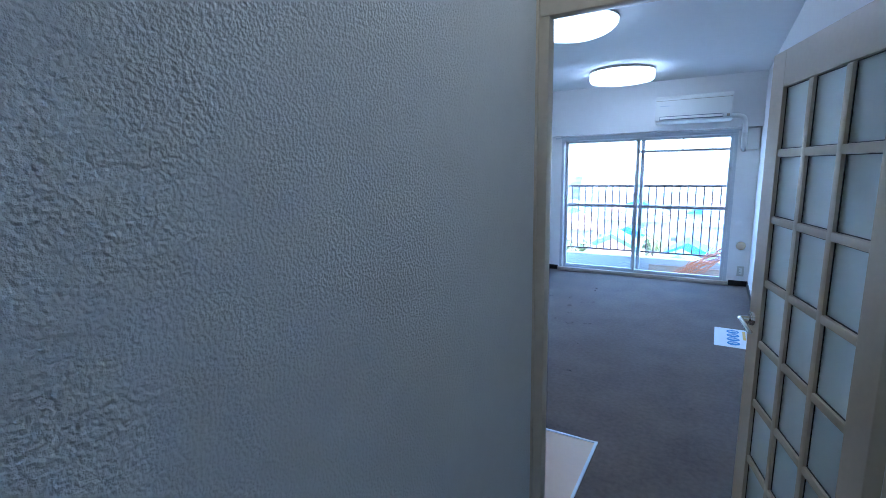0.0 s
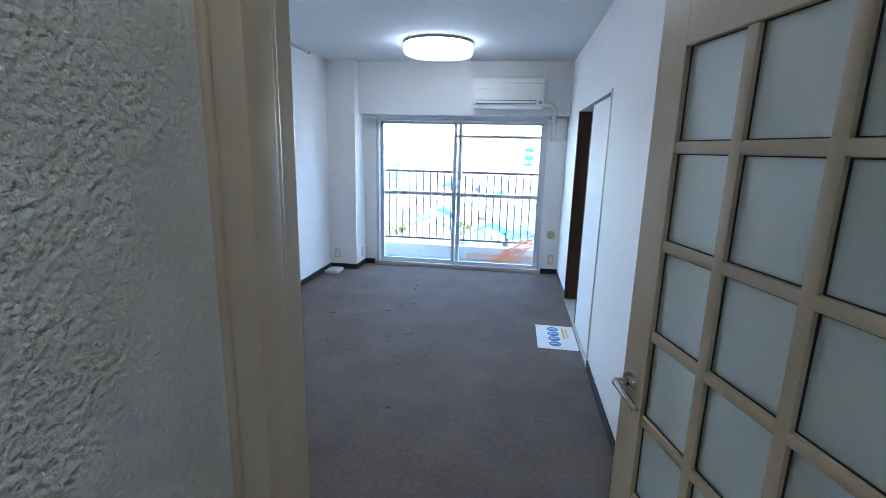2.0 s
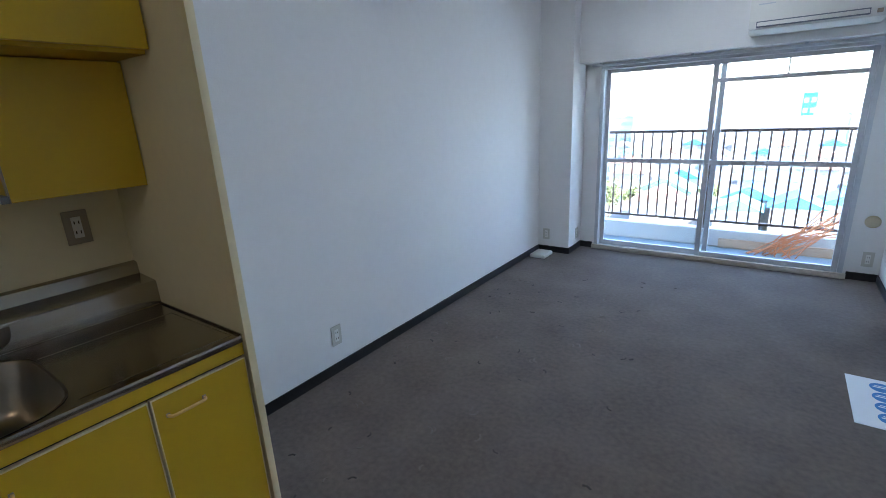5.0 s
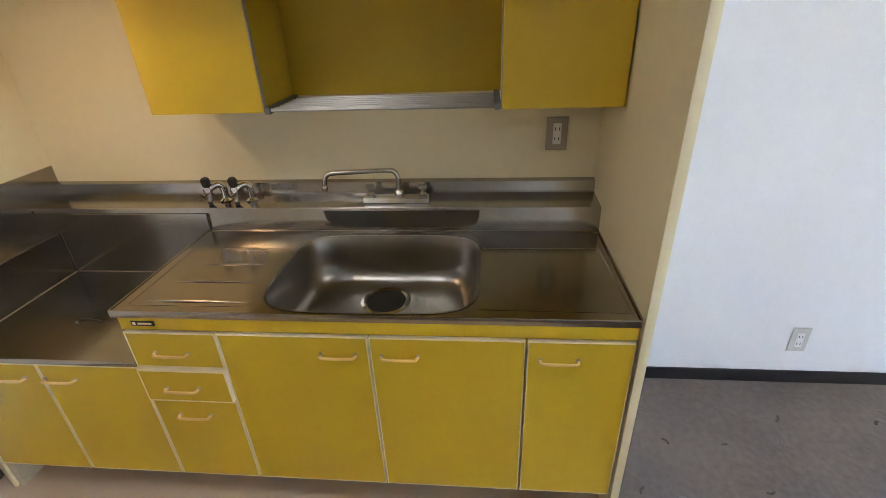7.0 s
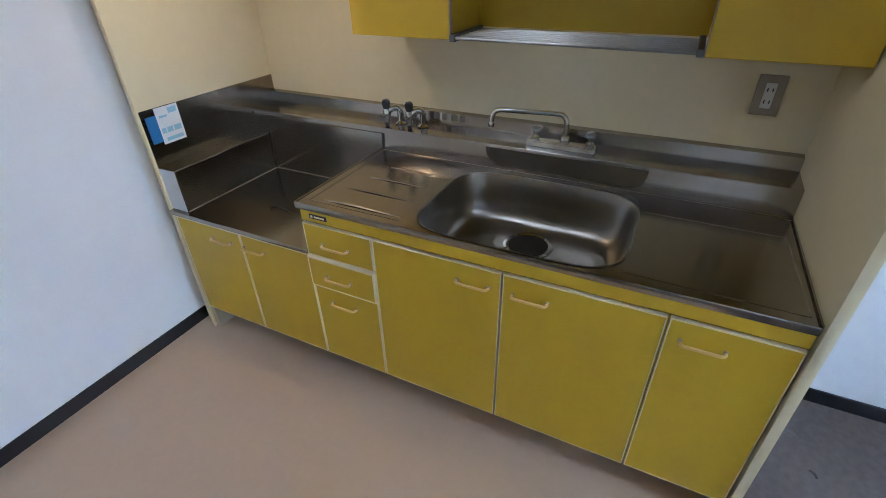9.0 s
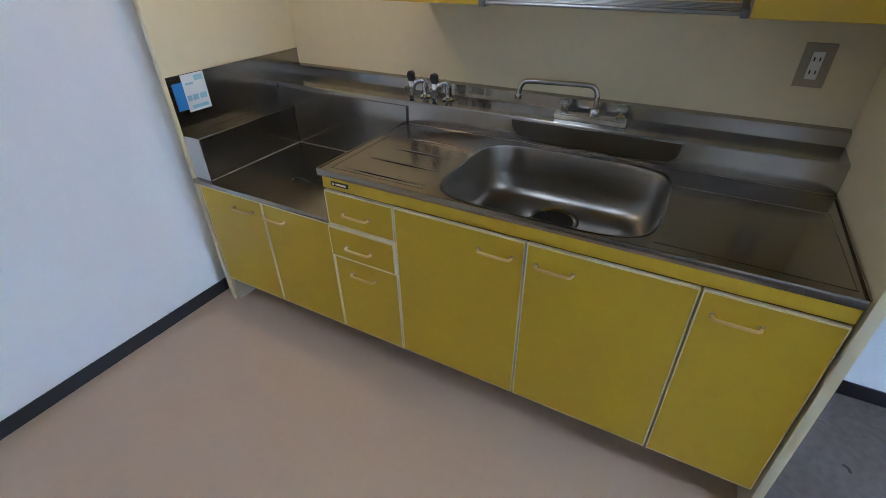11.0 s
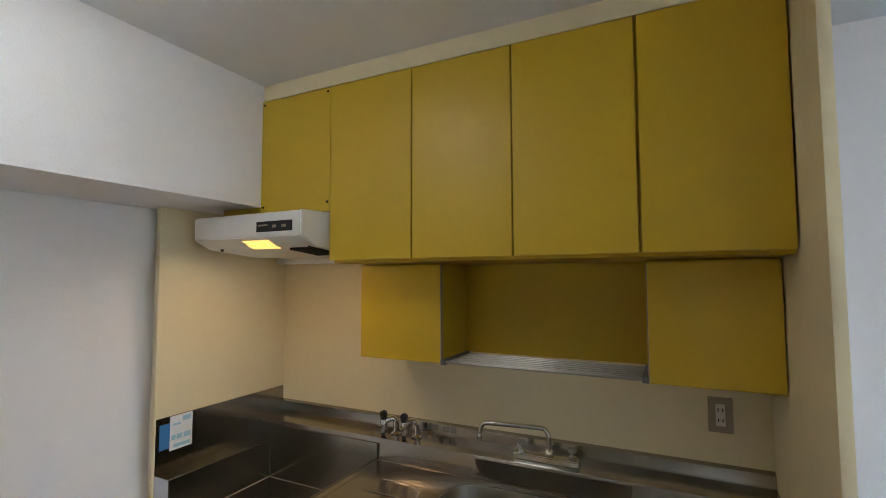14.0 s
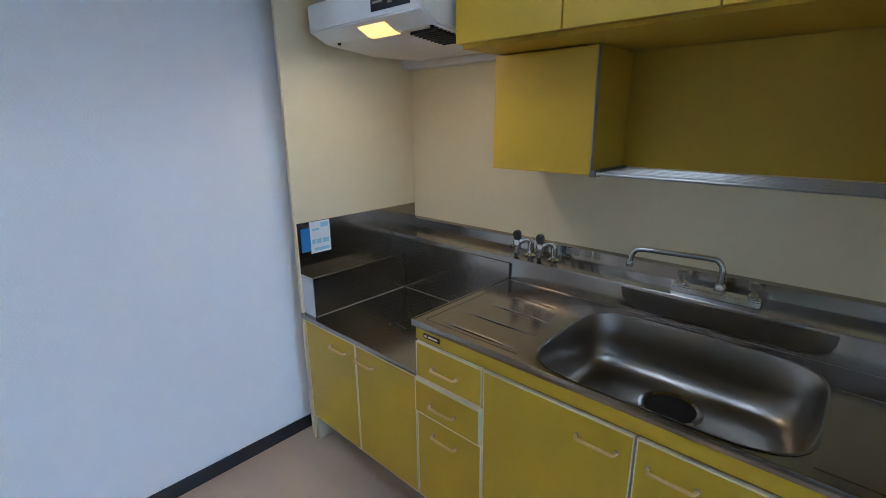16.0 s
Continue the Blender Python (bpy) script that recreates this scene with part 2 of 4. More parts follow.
structure("floor", boxes((XL - 0.15, XR + 0.12, YK - 0.1, YW + 0.02, -0.25, -0.006), (-0.556, XR + 0.12, YB, YK - 0.1, -0.25, -0.006)), "carpet", "worn dark grey carpeted floor", "floor")
# carpet: all of the room but the kitchen corner
structure("carpet", boxes((XL, XR, 2.56, YW + 0.01, -0.006, 0), (-0.487, XR, YD, 2.56, -0.006, 0), (XC, XR, YB, YD, -0.006, 0)), "carpet", "dark grey cut pile carpet with dents and wear", "carpet")
structure("vinyl_floor", boxes((XL, -0.499, YK, 2.547, -0.006, 0.001)), "vinyl", "plain beige vinyl floor in the kitchen corner", "floor")
strip = bmesh.new()
box(strip, XN + 0.01, -0.487, 2.547, 2.561, -0.004, 0.006, 0.002)
box(strip, -0.500, -0.486, YD + 0.1, 2.5615, -0.004, 0.0064, 0.002)
structure("trim_1", strip, "aluminium", "thin metal edging strip between vinyl and carpet", "trim")

structure("wall_left", boxes((XL - 0.15, XL, YK - 0.1, YW + 0.1, 0, H)), "wallpaper", "white wallpapered wall", "wall")
structure("wall_kitchen_back", boxes((XL, XL + 0.006, YK, YN0, 0.0, H)), "cream_wall", "cream painted board behind the kitchen", "wall")
structure("wall_kitchen_side", prism(bmesh.new(), [(XL + 0.006, YK), (-1.7065, YK), (-1.668, 0.44), (-1.668, 0.455), (XL + 0.006, 0.455)], "z", 0, 1.838), "cream_wall", "cream painted board beside the cooker space", "wall")
structure("trim_2", prism(bmesh.new(), [(-1.705, YK), (-1.658, 0.452), (-1.660, 0.4595), (-1.6665, 0.4595), (-1.6665, 0.4395), (-1.7048, YK + 0.0005)], "z", 0, 1.8375), "cream_wall", "cream corner strip at the kitchen's edge", "trim")
structure("wall_beside_kitchen", boxes((XL - 0.15, -0.56, YK - 0.1, YK, 0, H)), "wallpaper", "white wallpapered wall beside the kitchen", "wall")
structure("beam_1", boxes((XL + 0.006, -0.56, YK, 0.785, 1.838, H)), "wallpaper", "white papered ceiling beam", "beam")
# corridor wall: rough paper on the corridor's side
structure("wall_corridor_left", boxes((-0.556, XC, YB, YD - 0.01, 0, H)), "textured", "rough textured pale wallpaper on the corridor wall", "wall")
structure("wall_corridor_left_back", boxes((-0.561, -0.557, YK, 1.445, 0, H)), "wallpaper", "white wallpapered back of the corridor wall", "wall")
structure("wall_right_corridor", boxes((XR, XR + 0.12, YB, YD, 0, H)), "textured", "rough textured wallpaper on the corridor wall", "wall")
# unseen end wall; its opening is added to let skylight into the corridor
structure("wall_corridor_end", boxes((-0.556, 0.10, YB - 0.1, YB, 0, H), (0.28, XR + 0.12, YB - 0.1, YB, 0, H), (0.10, 0.28, YB - 0.1, YB, 0, 1.75), (0.10, 0.28, YB - 0.1, YB, 2.25, H)), "wallpaper", "plain unseen end wall with an opening added to light the corridor", "wall")
# right wall with the sliding door's opening
OY0, OY1, OZ = 4.10, 5.56, 1.775
structure("wall_right", boxes((XR, XR + 0.12, YD, OY0, 0, H), (XR, XR + 0.12, OY1, YW + 0.1, 0, H), (XR, XR + 0.12, OY0, OY1, OZ, H)), "wallpaper", "white wallpapered wall with a sliding door opening", "wall")
# window wall
WX0, WX1, WZ = -1.862, 0.112, 1.763
structure("wall_window", boxes((XL, WX0, YW, YW + 0.15, 0, H), (WX1, XR, YW, YW + 0.15, 0, H), (WX0, WX1, YW, YW + 0.15, WZ, H)), "wallpaper", "white wallpapered wall round the balcony window", "wall")
structure("pillar", boxes((XL, -2.01, 6.19, YW, 0, H)), "wallpaper", "white papered corner pillar", "pillar")
structure("beam_2", boxes((-2.01, XR, 6.335, YW, 1.785, H)), "wallpaper", "white papered beam over the window", "beam")
structure("ceiling", boxes((XL - 0.15, XR + 0.12, YB - 0.1, YW + 0.1, H, H + 0.15)), "ceiling", "off-white ceiling", "ceiling")
# partition at the kitchen's end
structure("wall_partition", boxes((XL, XN, YN0, YN1, 0, H)), "cream_wall", "thin cream partition at the kitchen's end", "wall")
structure("wall_partition_back", boxes((XL, XN - 0.012, YN1, YN1 + 0.004, 0, H)), "wallpaper", "white papered back of the kitchen partition", "wall")
structure("trim_3", boxes((XN, XN + 0.006, YN0 - 0.002, YN1 + 0.004, 0, H), bevel=0.002), "cream_wall", "cream edge strip of the partition", "trim")
# skirting
sk = bmesh.new()
B = 0.062
box(sk, XL, XL + 0.008, YN1 + 0.004, 6.19, 0, B, 0.002)
box(sk, XL + 0.008, -2.002, 6.182, 6.19, 0, B, 0.002)
box(sk, -2.01, -2.002, 6.19, YW, 0, B, 0.002)
box(sk, -2.002, WX0 - 0.02, YW - 0.008, YW, 0, B, 0.002)
box(sk, WX1 + 0.02, XR - 0.008, YW - 0.008, YW, 0, B, 0.002)
box(sk, XR - 0.008, XR, OY1 + 0.03, YW, 0, B, 0.002)
box(sk, XR - 0.008, XR, YD + 0.14, OY0 - 0.03, 0, B, 0.002)
box(sk, -1.704, -0.56, YK, YK + 0.008, 0, B, 0.002)
structure("baseboard", sk, "black_base", "black vinyl skirting along the walls", "baseboard")

# ---- doorway and glazed door ----
dw = bmesh.new()
box(dw, XC - 0.131, XC + 0.006, 1.36, 1.452, 0, 1.79, 0.003)
box(dw, XC - 0.131, XC - 0.016, 1.4525, 1.522, 0, 1.79, 0.003)
box(dw, XC + 0.006, XC + 0.030, 1.362, 1.40, 0, 1.735, 0.003)
box(dw, XR - 0.045, XR + 0.005, 1.36, 1.4505, 0, 1.79, 0.004)
box(dw, XC + 0.006, XR - 0.045, 1.362, 1.40, 1.735, 1.79, 0.004)
box(dw, XC + 0.006, XR - 0.045, 1.40, 1.454, 1.760, 1.79, 0.004)
box(dw, XC - 0.131, XR + 0.005, 1.3605, 1.4545, 1.79, 1.84, 0.003)
structure("trim_4", dw, "cream_paint", "cream painted door frame of the corridor doorway", "door frame")
structure("wall_over_door", boxes((-0.556, XR, YD + 0.005, 1.445, 1.84, H)), "wallpaper", "wall over the corridor doorway", "wall")

door_pose = Matrix.Translation((0.279, 1.488, 0.008)) @ Matrix.Rotation(radians(14.2), 4, "Z")
door = thing("door_1", None, "cream painted glazed door with frosted panes standing open", "door", kind="structure", local=door_pose)
D0, D1, DH, DT = 0.035, 0.793, 1.745, 0.034
x0, x1 = 0.0, DT
fr = bmesh.new()
box(fr, x0, x1, D0, D0 + 0.097, 0, DH, 0.003)
box(fr, x0, x1, D1 - 0.101, D1, 0, DH, 0.003)
box(fr, x0 + 0.0004, x1 - 0.0004, D0 + 0.095, D1 - 0.099, DH - 0.115, DH, 0.003)
box(fr, x0 + 0.0004, x1 - 0.0004, D0 + 0.095, D1 - 0.099, 0, 0.139, 0.003)
part("frame", fr, "cream_paint", door)
rows_n, z_lo, z_hi, y_lo, y_hi, bar, barz = 7, 0.139, DH - 0.115, D0 + 0.097, D1 - 0.101, 0.029, 0.025
pz, py = (z_hi - z_lo + barz) / rows_n, (y_hi - y_lo + bar) / 3
for k in range(1, rows_n):
    part("muntin", box(bmesh.new(), x0 + 0.003, x1 - 0.003, y_lo, y_hi, z_lo + k * pz - barz, z_lo + k * pz, 0.005), "cream_paint", door)
for k in range(1, 3):
    part("muntin", box(bmesh.new(), x0 + 0.0025, x1 - 0.0025, y_lo + k * py - bar, y_lo + k * py, z_lo, z_hi, 0.0055), "cream_paint", door)
for k in range(rows_n):
    for c in range(3):
        a0, a1, c0, c1 = y_lo + c * py, y_lo + (c + 1) * py - bar, z_lo + k * pz, z_lo + (k + 1) * pz - barz
        part("pane", box(bmesh.new(), x0 + 0.014, x0 + 0.019, a0 - 0.002, a1 + 0.002, c0 - 0.002, c1 + 0.002), "frost", door)
        # thin black strips paint the shadow lines along each pane's edges
        bead = bmesh.new()
        for e in ((a0, a0 + 0.0025, c0, c1), (a1 - 0.0025, a1, c0, c1), (a0 + 0.0025, a1 - 0.0025, c0, c0 + 0.0025), (a0 + 0.0025, a1 - 0.0025, c1 - 0.0025, c1)):
            box(bead, x0 + 0.0112, x0 + 0.0139, *e)
        part("putty_line", bead, "black_plastic", door)
for side in (-1, 1):
    xs = x0 if side < 0 else x1
    hy, hz = 0.751, 0.848
    hb = bmesh.new()
    cylinder(hb, (xs + side * 0.006, hy, hz), (side, 0, 0), 0.026, 0.022, 0.012, 28, 0.003)
    cylinder(hb, (xs + side * 0.024, hy, hz), (side, 0, 0), 0.010, 0.010, 0.036, 16)
    rose = part("handle", hb, "chrome", door, "worn chrome lever handle")
    part("lever", tube(bmesh.new(), [(xs + side * 0.042, hy, hz), (xs + side * 0.046, hy - 0.03, hz + 0.003), (xs + side * 0.044, hy - 0.07, hz - 0.005), (xs + side * 0.04, hy - 0.105, hz - 0.017)], 0.0085, 12), "chrome", rose)
for hz in (1.562, 0.22):
    hg = bmesh.new()
    box(hg, x0 - 0.003, x0, 0.004, 0.044, hz - 0.052, hz + 0.052, 0.001)
    box(hg, x0 - 0.003, x0, -0.052, -0.006, hz - 0.052, hz + 0.052, 0.001)
    cylinder(hg, (x0 - 0.006, -0.002, hz), (0, 0, 1), 0.0065, 0.0065, 0.11, 14)
    for sy in (0.014, 0.03, -0.02, -0.04):
        for sz in (-0.035, 0.0, 0.035):
            cylinder(hg, (x0 - 0.0035, sy, hz + sz), (1, 0, 0), 0.004, 0.004, 0.002, 10)
    part("hinge", hg, "hinge_metal", door, "tarnished steel butt hinge")

# ---- sliding door and the room behind it ----
fusuma = thing("door_2", (XR, 4.5, 0), "white papered sliding door, half open", "sliding door", kind="structure")
part("panel", boxes((XR + 0.012, XR + 0.034, OY0 + 0.004, 4.86, 0.02, OZ - 0.012), bevel=0.002), "wallpaper", fusuma)
part("edge", boxes((XR + 0.008, XR + 0.038, 4.86, 4.874, 0.02, OZ - 0.012), bevel=0.002), "brown_wood", fusuma, "thin brown edging")
part("pull", lathe([(0.0, 0.0), (0.012, 0.0), (0.014, 0.002), (0.006, 0.0035), (0.0, 0.0035)], (XR + 0.0115, 4.82, 0.86), 20, "x"), "handle", fusuma, "small recessed pull")
tr = bmesh.new()
box(tr, XR - 0.006, XR + 0.12, OY1, OY1 + 0.028, 0, OZ + 0.02, 0.003)
structure("trim_6", tr, "brown_wood", "brown wooden post of the sliding door opening", "trim")
tr = bmesh.new()
box(tr, XR - 0.008, XR + 0.004, OY0 - 0.015, OY0, 0, OZ + 0.02, 0.002)
box(tr, XR - 0.008, XR + 0.004, OY0, OY1, OZ, OZ + 0.02, 0.002)
structure("trim_7", tr, "white_plastic", "thin pale frame round the sliding door", "trim")
structure("trim_8", boxes((XR - 0.006, XR + 0.12, OY0, OY1, -0.002, 0.014), bevel=0.003), "pale_wood", "pale wooden sill of the sliding door", "sill")
structure("floor_side_room", boxes((XR + 0.12, 3.2, 3.2, 6.6, -0.1, 0.01)), "tatami", "tatami floor of the side room", "floor")
structure("wall_side_room", boxes((3.2, 3.3, 3.1, 6.7, 0, H), (XR + 0.12, 3.2, 3.1, 3.2, 0, H), (XR + 0.12, 3.2, 6.6, 6.7, 0, H)), "cream_wall", "plain walls of the side room", "wall")
structure("ceiling_side_room", boxes((XR + 0.12, 3.3, 3.1, 6.7, H, H + 0.1)), "brown_wood", "brown board ceiling of the side room", "ceiling")
cup = thing("wardrobe", (0.9, 5.9, 0.01), "dark brown wooden wardrobe in the side room", "wardrobe")
part("body", boxes((0.46, 1.40, 5.72, 6.55, 0.012, 1.78), bevel=0.004), "brown_wood", cup)
part("door", boxes((0.47, 0.925, 5.70, 5.718, 0.05, 1.76), bevel=0.003), "brown_wood", cup)
part("door", boxes((0.932, 1.39, 5.70, 5.718, 0.05, 1.76), bevel=0.003), "brown_wood", cup)

# ---- balcony window ----
win = thing("window_1", (-0.9, YW, 0), "wide aluminium sliding balcony window with clear panes", "window", kind="structure")
wf = bmesh.new()
box(wf, WX0, WX0 + 0.035, YW - 0.01, YW + 0.13, 0.03, WZ - 0.035, 0.003)
box(wf, WX1 - 0.035, WX1, YW - 0.01, YW + 0.13, 0.03, WZ - 0.035, 0.003)
box(wf, WX0, WX1, YW - 0.01, YW + 0.13, WZ - 0.035, WZ, 0.003)
box(wf, WX0, WX1, YW + 0.0, YW + 0.13, 0.0, 0.03, 0.003)
part("window_frame", wf, "aluminium", win)
part("window_sill", boxes((WX0 - 0.02, WX1 + 0.02, YW - 0.03, YW - 0.001, 0.0, 0.045), bevel=0.004), "pale_wood", win, "pale timber threshold")


def sash(a, b, y, hopper):
    s = bmesh.new()
    z0, z1 = 0.032, WZ - 0.037
    box(s, a, a + 0.042, y, y + 0.03, z0, z1, 0.003)
    box(s, b - 0.042, b, y, y + 0.03, z0, z1, 0.003)
    box(s, a + 0.042, b - 0.042, y + 0.001, y + 0.029, z0, z0 + 0.05, 0.003)
    box(s, a + 0.042, b - 0.042, y + 0.001, y + 0.029, z1 - 0.035, z1, 0.003)
    box(s, a + 0.042, b - 0.042, y + 0.002, y + 0.028, 0.868, 0.908, 0.003)
    if hopper:
        box(s, a + 0.042, b - 0.042, y + 0.002, y + 0.028, 1.545, 1.58, 0.003)
        box(s, (a + b) / 2 - 0.006, (a + b) / 2 + 0.006, y + 0.004, y + 0.026, 1.58, z1 - 0.035, 0.001)
        box(s, (a + b) / 2 - 0.03, (a + b) / 2 - 0.005, y - 0.008, y + 0.004, 1.562, 1.582, 0.002)
    body = part("sash", s, "aluminium", win)
    cuts = [0.082, 0.868, 0.908, 1.545 if hopper else z1 - 0.035]
    spans = [(cuts[0], cuts[1]), (cuts[2], cuts[3])] + ([(1.58, z1 - 0.035)] if hopper else [])
    for lo, hi in spans:
        p = part("pane", boxes((a + 0.038, b - 0.038, y + 0.013, y + 0.017, lo - 0.004, hi + 0.004)), "glass", body)
        p.visible_shadow = False
    return body


sash(WX0 + 0.03, -0.85, YW + 0.065, False)
sash(-0.945, WX1 - 0.03, YW + 0.022, True)
part("latch", boxes((-0.925, -0.90, YW + 0.008, YW + 0.022, 0.80, 0.88), bevel=0.004), "aluminium", win, "dull metal crescent latch")
cr = thing("curtain_rail", (-0.9, 6.46, 1.765), "thin grey metal curtain rail under the beam", "curtain rail")
part("rail", boxes((-1.93, 0.20, 6.452, 6.474, 1.752, 1.772), bevel=0.003), "aluminium", cr)
for bx in (-1.85, -1.1, -0.35, 0.15):
    part("bracket", boxes((bx - 0.012, bx + 0.012, 6.448, 6.52, 1.7725, 1.785), bevel=0.002), "aluminium", cr)
pr = thing("wall_rail", (XL, 4.3, 2.315), "grey metal curtain rail high on the wall", "rail")
part("rail", boxes((XL + 0.004, XL + 0.026, 3.6, 5.73, 2.312, 2.330), bevel=0.004), "aluminium", pr)
part("end_cap", boxes((XL + 0.001, XL + 0.03, 5.73, 5.755, 2.308, 2.334), bevel=0.005), "grey_plate", pr)

# ---- balcony ----
YR = 7.62
structure("balcony_floor", boxes((-6, 4, YW + 0.15, YR + 0.08, -0.35, -0.135)), "balcony_floor", "pale blue grey balcony floor", "floor")
structure("balcony_kerb", boxes((-6, 4, YR - 0.05, YR + 0.09, -0.135, 0.055), bevel=0.01), "concrete", "pale concrete kerb under the balcony rail", "kerb")
# unseen slab and outer walls, added to keep sun off the balcony
structure("balcony_slab", boxes((-6, 4, YW + 0.15, YR + 0.1, 2.5, 2.65)), "concrete", "unseen concrete slab added above the balcony to shade it", "ceiling")
structure("outer_wall", boxes((-6, XL - 0.15, YW, YW + 0.15, -0.35, 2.5), (XR + 0.12, 4, YW + 0.18, YW + 0.33, -0.35, 2.5), (XL - 0.15, XR + 0.12, YW + 0.1, YW + 0.15, H, 2.7)), "concrete", "painted concrete outer wall added to close off and shade the balcony", "wall")
rail = thing("balcony_railing", (-0.9, YR, 0.0), "brown painted steel balcony railing", "railing")
part("top_rail", boxes((-6, 4, YR - 0.022, YR + 0.022, 1.085, 1.115), bevel=0.006), "rail_paint", rail)
part("lower_rail", boxes((-6, 4, YR - 0.015, YR + 0.015, 0.125, 0.15), bevel=0.004), "rail_paint", rail)
bal = boxes((-0.008, 0.008, -0.006, 0.006, 0.15, 1.085))
bal_mesh = link("baluster", bal, "rail_paint", 0)
for k in range(97):
    o = bal_mesh if k == 0 else new("baluster", bal_mesh.data)
    o.parent, o.matrix_parent_inverse = rail, HOME[rail.name].inverted()
    o.location = (-5.9 + k * 0.1, YR, 0)
for k in range(7):
    part("post", boxes((-5.2 + k * 1.4 - 0.018, -5.2 + k * 1.4 + 0.018, YR - 0.018, YR + 0.018, 0.055, 1.085), bevel=0.003), "rail_paint", rail)

# ---- outdoors ----
G = -21.0
M["ground"] = mat("town ground", (0.13, 0.128, 0.12), 0.9, var=0.15, scale=0.08)
M["roof_blue"] = mat("blue roof tiles", (0.045, 0.15, 0.34), 0.5, var=0.12, scale=1.5, per_object=0.2)
M["roof_teal"] = mat("teal metal roof", (0.11, 0.28, 0.27), 0.5, var=0.1, scale=1.5, per_object=0.2)
M["roof_grey"] = mat("grey roof tiles", (0.18, 0.175, 0.175), 0.7, var=0.12, scale=1.5, per_object=0.25)
M["roof_red"] = mat("rust red roof", (0.30, 0.16, 0.11), 0.7, var=0.12, scale=1.5, per_object=0.2)
M["facade"] = mat("pale rendered facade", (0.34, 0.32, 0.29), 0.8, var=0.06, scale=0.6, per_object=0.15)
M["facade_grey"] = mat("grey facade", (0.22, 0.23, 0.245), 0.8, var=0.06, scale=0.6, per_object=0.15)
M["facade_green"] = mat("green scaffold sheeting", (0.03, 0.36, 0.30), 0.7, var=0.1, scale=0.6)
M["far_glass"] = mat("far window glass", (0.20, 0.25, 0.30), 0.15, var=0.1, scale=2)
M["leaf"] = mat("garden leaves", (0.20, 0.22, 0.09), 0.6, var=0.25, scale=3)
M["bark"] = mat("bark", (0.12, 0.09, 0.07), 0.9, var=0.2, scale=8)
structure("ground", boxes((-900, 900, YR + 2, 2500, G - 1, G)), "ground", "town ground reaching to the horizon", "ground")


def house(x, y, w, d, h, roof, wall="facade"):
    t = thing("house", (x, y, G), "pale low town house with a pitched roof", "house", "houses beyond the balcony")
    part("wall", boxes((x - w / 2, x + w / 2, y - d / 2, y + d / 2, G, G + h)), wall, t)
    rb = prism(bmesh.new(), [(x - w / 2 - 0.5, G + h), (x + w / 2 + 0.5, G + h), (x, G + h + w * 0.28)], "y", y - d / 2 - 0.5, y + d / 2 + 0.5)
    part("roof", rb, roof, t)
    for lvl in range(int(h // 2.8)):
        for k in range(max(2, int(w // 2.6))):
            wx = x - w / 2 + (k + 0.5) * w / max(2, int(w // 2.6))
            part("window", boxes((wx - 0.7, wx + 0.7, y - d / 2 - 0.05, y - d / 2 + 0.02, G + 0.9 + lvl * 2.8, G + 2.2 + lvl * 2.8)), "far_glass", t)
    return t


def block(x, y, w, d, h, wall="facade", label="pale mid-rise apartment block in the distance"):
    t = thing("apartment_building", (x, y, G), label, "building", "far buildings")
    part("wall", boxes((x - w / 2, x + w / 2, y - d / 2, y + d / 2, G, G + h)), wall, t)
    part("roof", boxes((x - w / 2 - 0.2, x + w / 2 + 0.2, y - d / 2 - 0.2, y + d / 2 + 0.2, G + h, G + h + 0.7), (x - w / 8, x + w / 8, y - d / 8, y + d / 8, G + h + 0.7, G + h + 3.2)), "facade_grey", t)
    n, f = max(2, int(w // 5)), int(h // 3.2)
    for lvl in range(f):
        for k in range(n):
            wx = x - w / 2 + (k + 0.5) * w / n
            part("window", boxes((wx - w / n * 0.32, wx + w / n * 0.32, y - d / 2 - 0.08, y - d / 2 + 0.02, G + 1.0 + lvl * 3.2, G + 2.5 + lvl * 3.2)), "far_glass", t)
    return t


rr = random.Random(5)
roofs = ["roof_grey", "roof_teal", "roof_grey", "roof_grey", "roof_red", "roof_blue"]
own = ((-3.9, 97, 7.5, "roof_blue"), (2.6, 91, 6.5, "roof_blue"), (-17.6, 100, 9.5, "roof_teal"), (-16.9, 89, 7.5, "roof_red"), (9.5, 96, 7.5, "roof_blue"))
for x, y, w, roof in own:
    house(x, y, w, 7.0, 6.3, roof)
for row, yy in enumerate((88, 101, 116, 133, 153, 178)):
    lo, hi = -0.34 * yy - 5, 0.13 * yy + 6
    n = int((hi - lo) / (8.4 + row * 0.5))
    for k in range(n):
        xx, w = lo + (k + 0.5) * (hi - lo) / n + rr.uniform(-0.8, 0.8), rr.uniform(5.5, 7.2)
        if any(abs(xx - o[0]) < (w + o[2]) / 2 + 0.6 and abs(yy - o[1]) < 9 for o in own) or (-8.5 < xx < 6.5 and 103 < yy < 120):
            continue
        house(xx, yy + rr.uniform(-1.5, 1.5), w, rr.uniform(5.5, 7), rr.uniform(5.6, 6.8) + row * 0.4, roofs[rr.randrange(6)], rr.choice(("facade", "facade", "facade_grey")))
block(-1.0, 111, 11, 7, 9.8, "facade_grey", "grey sided mid-rise building behind the blue roofs")
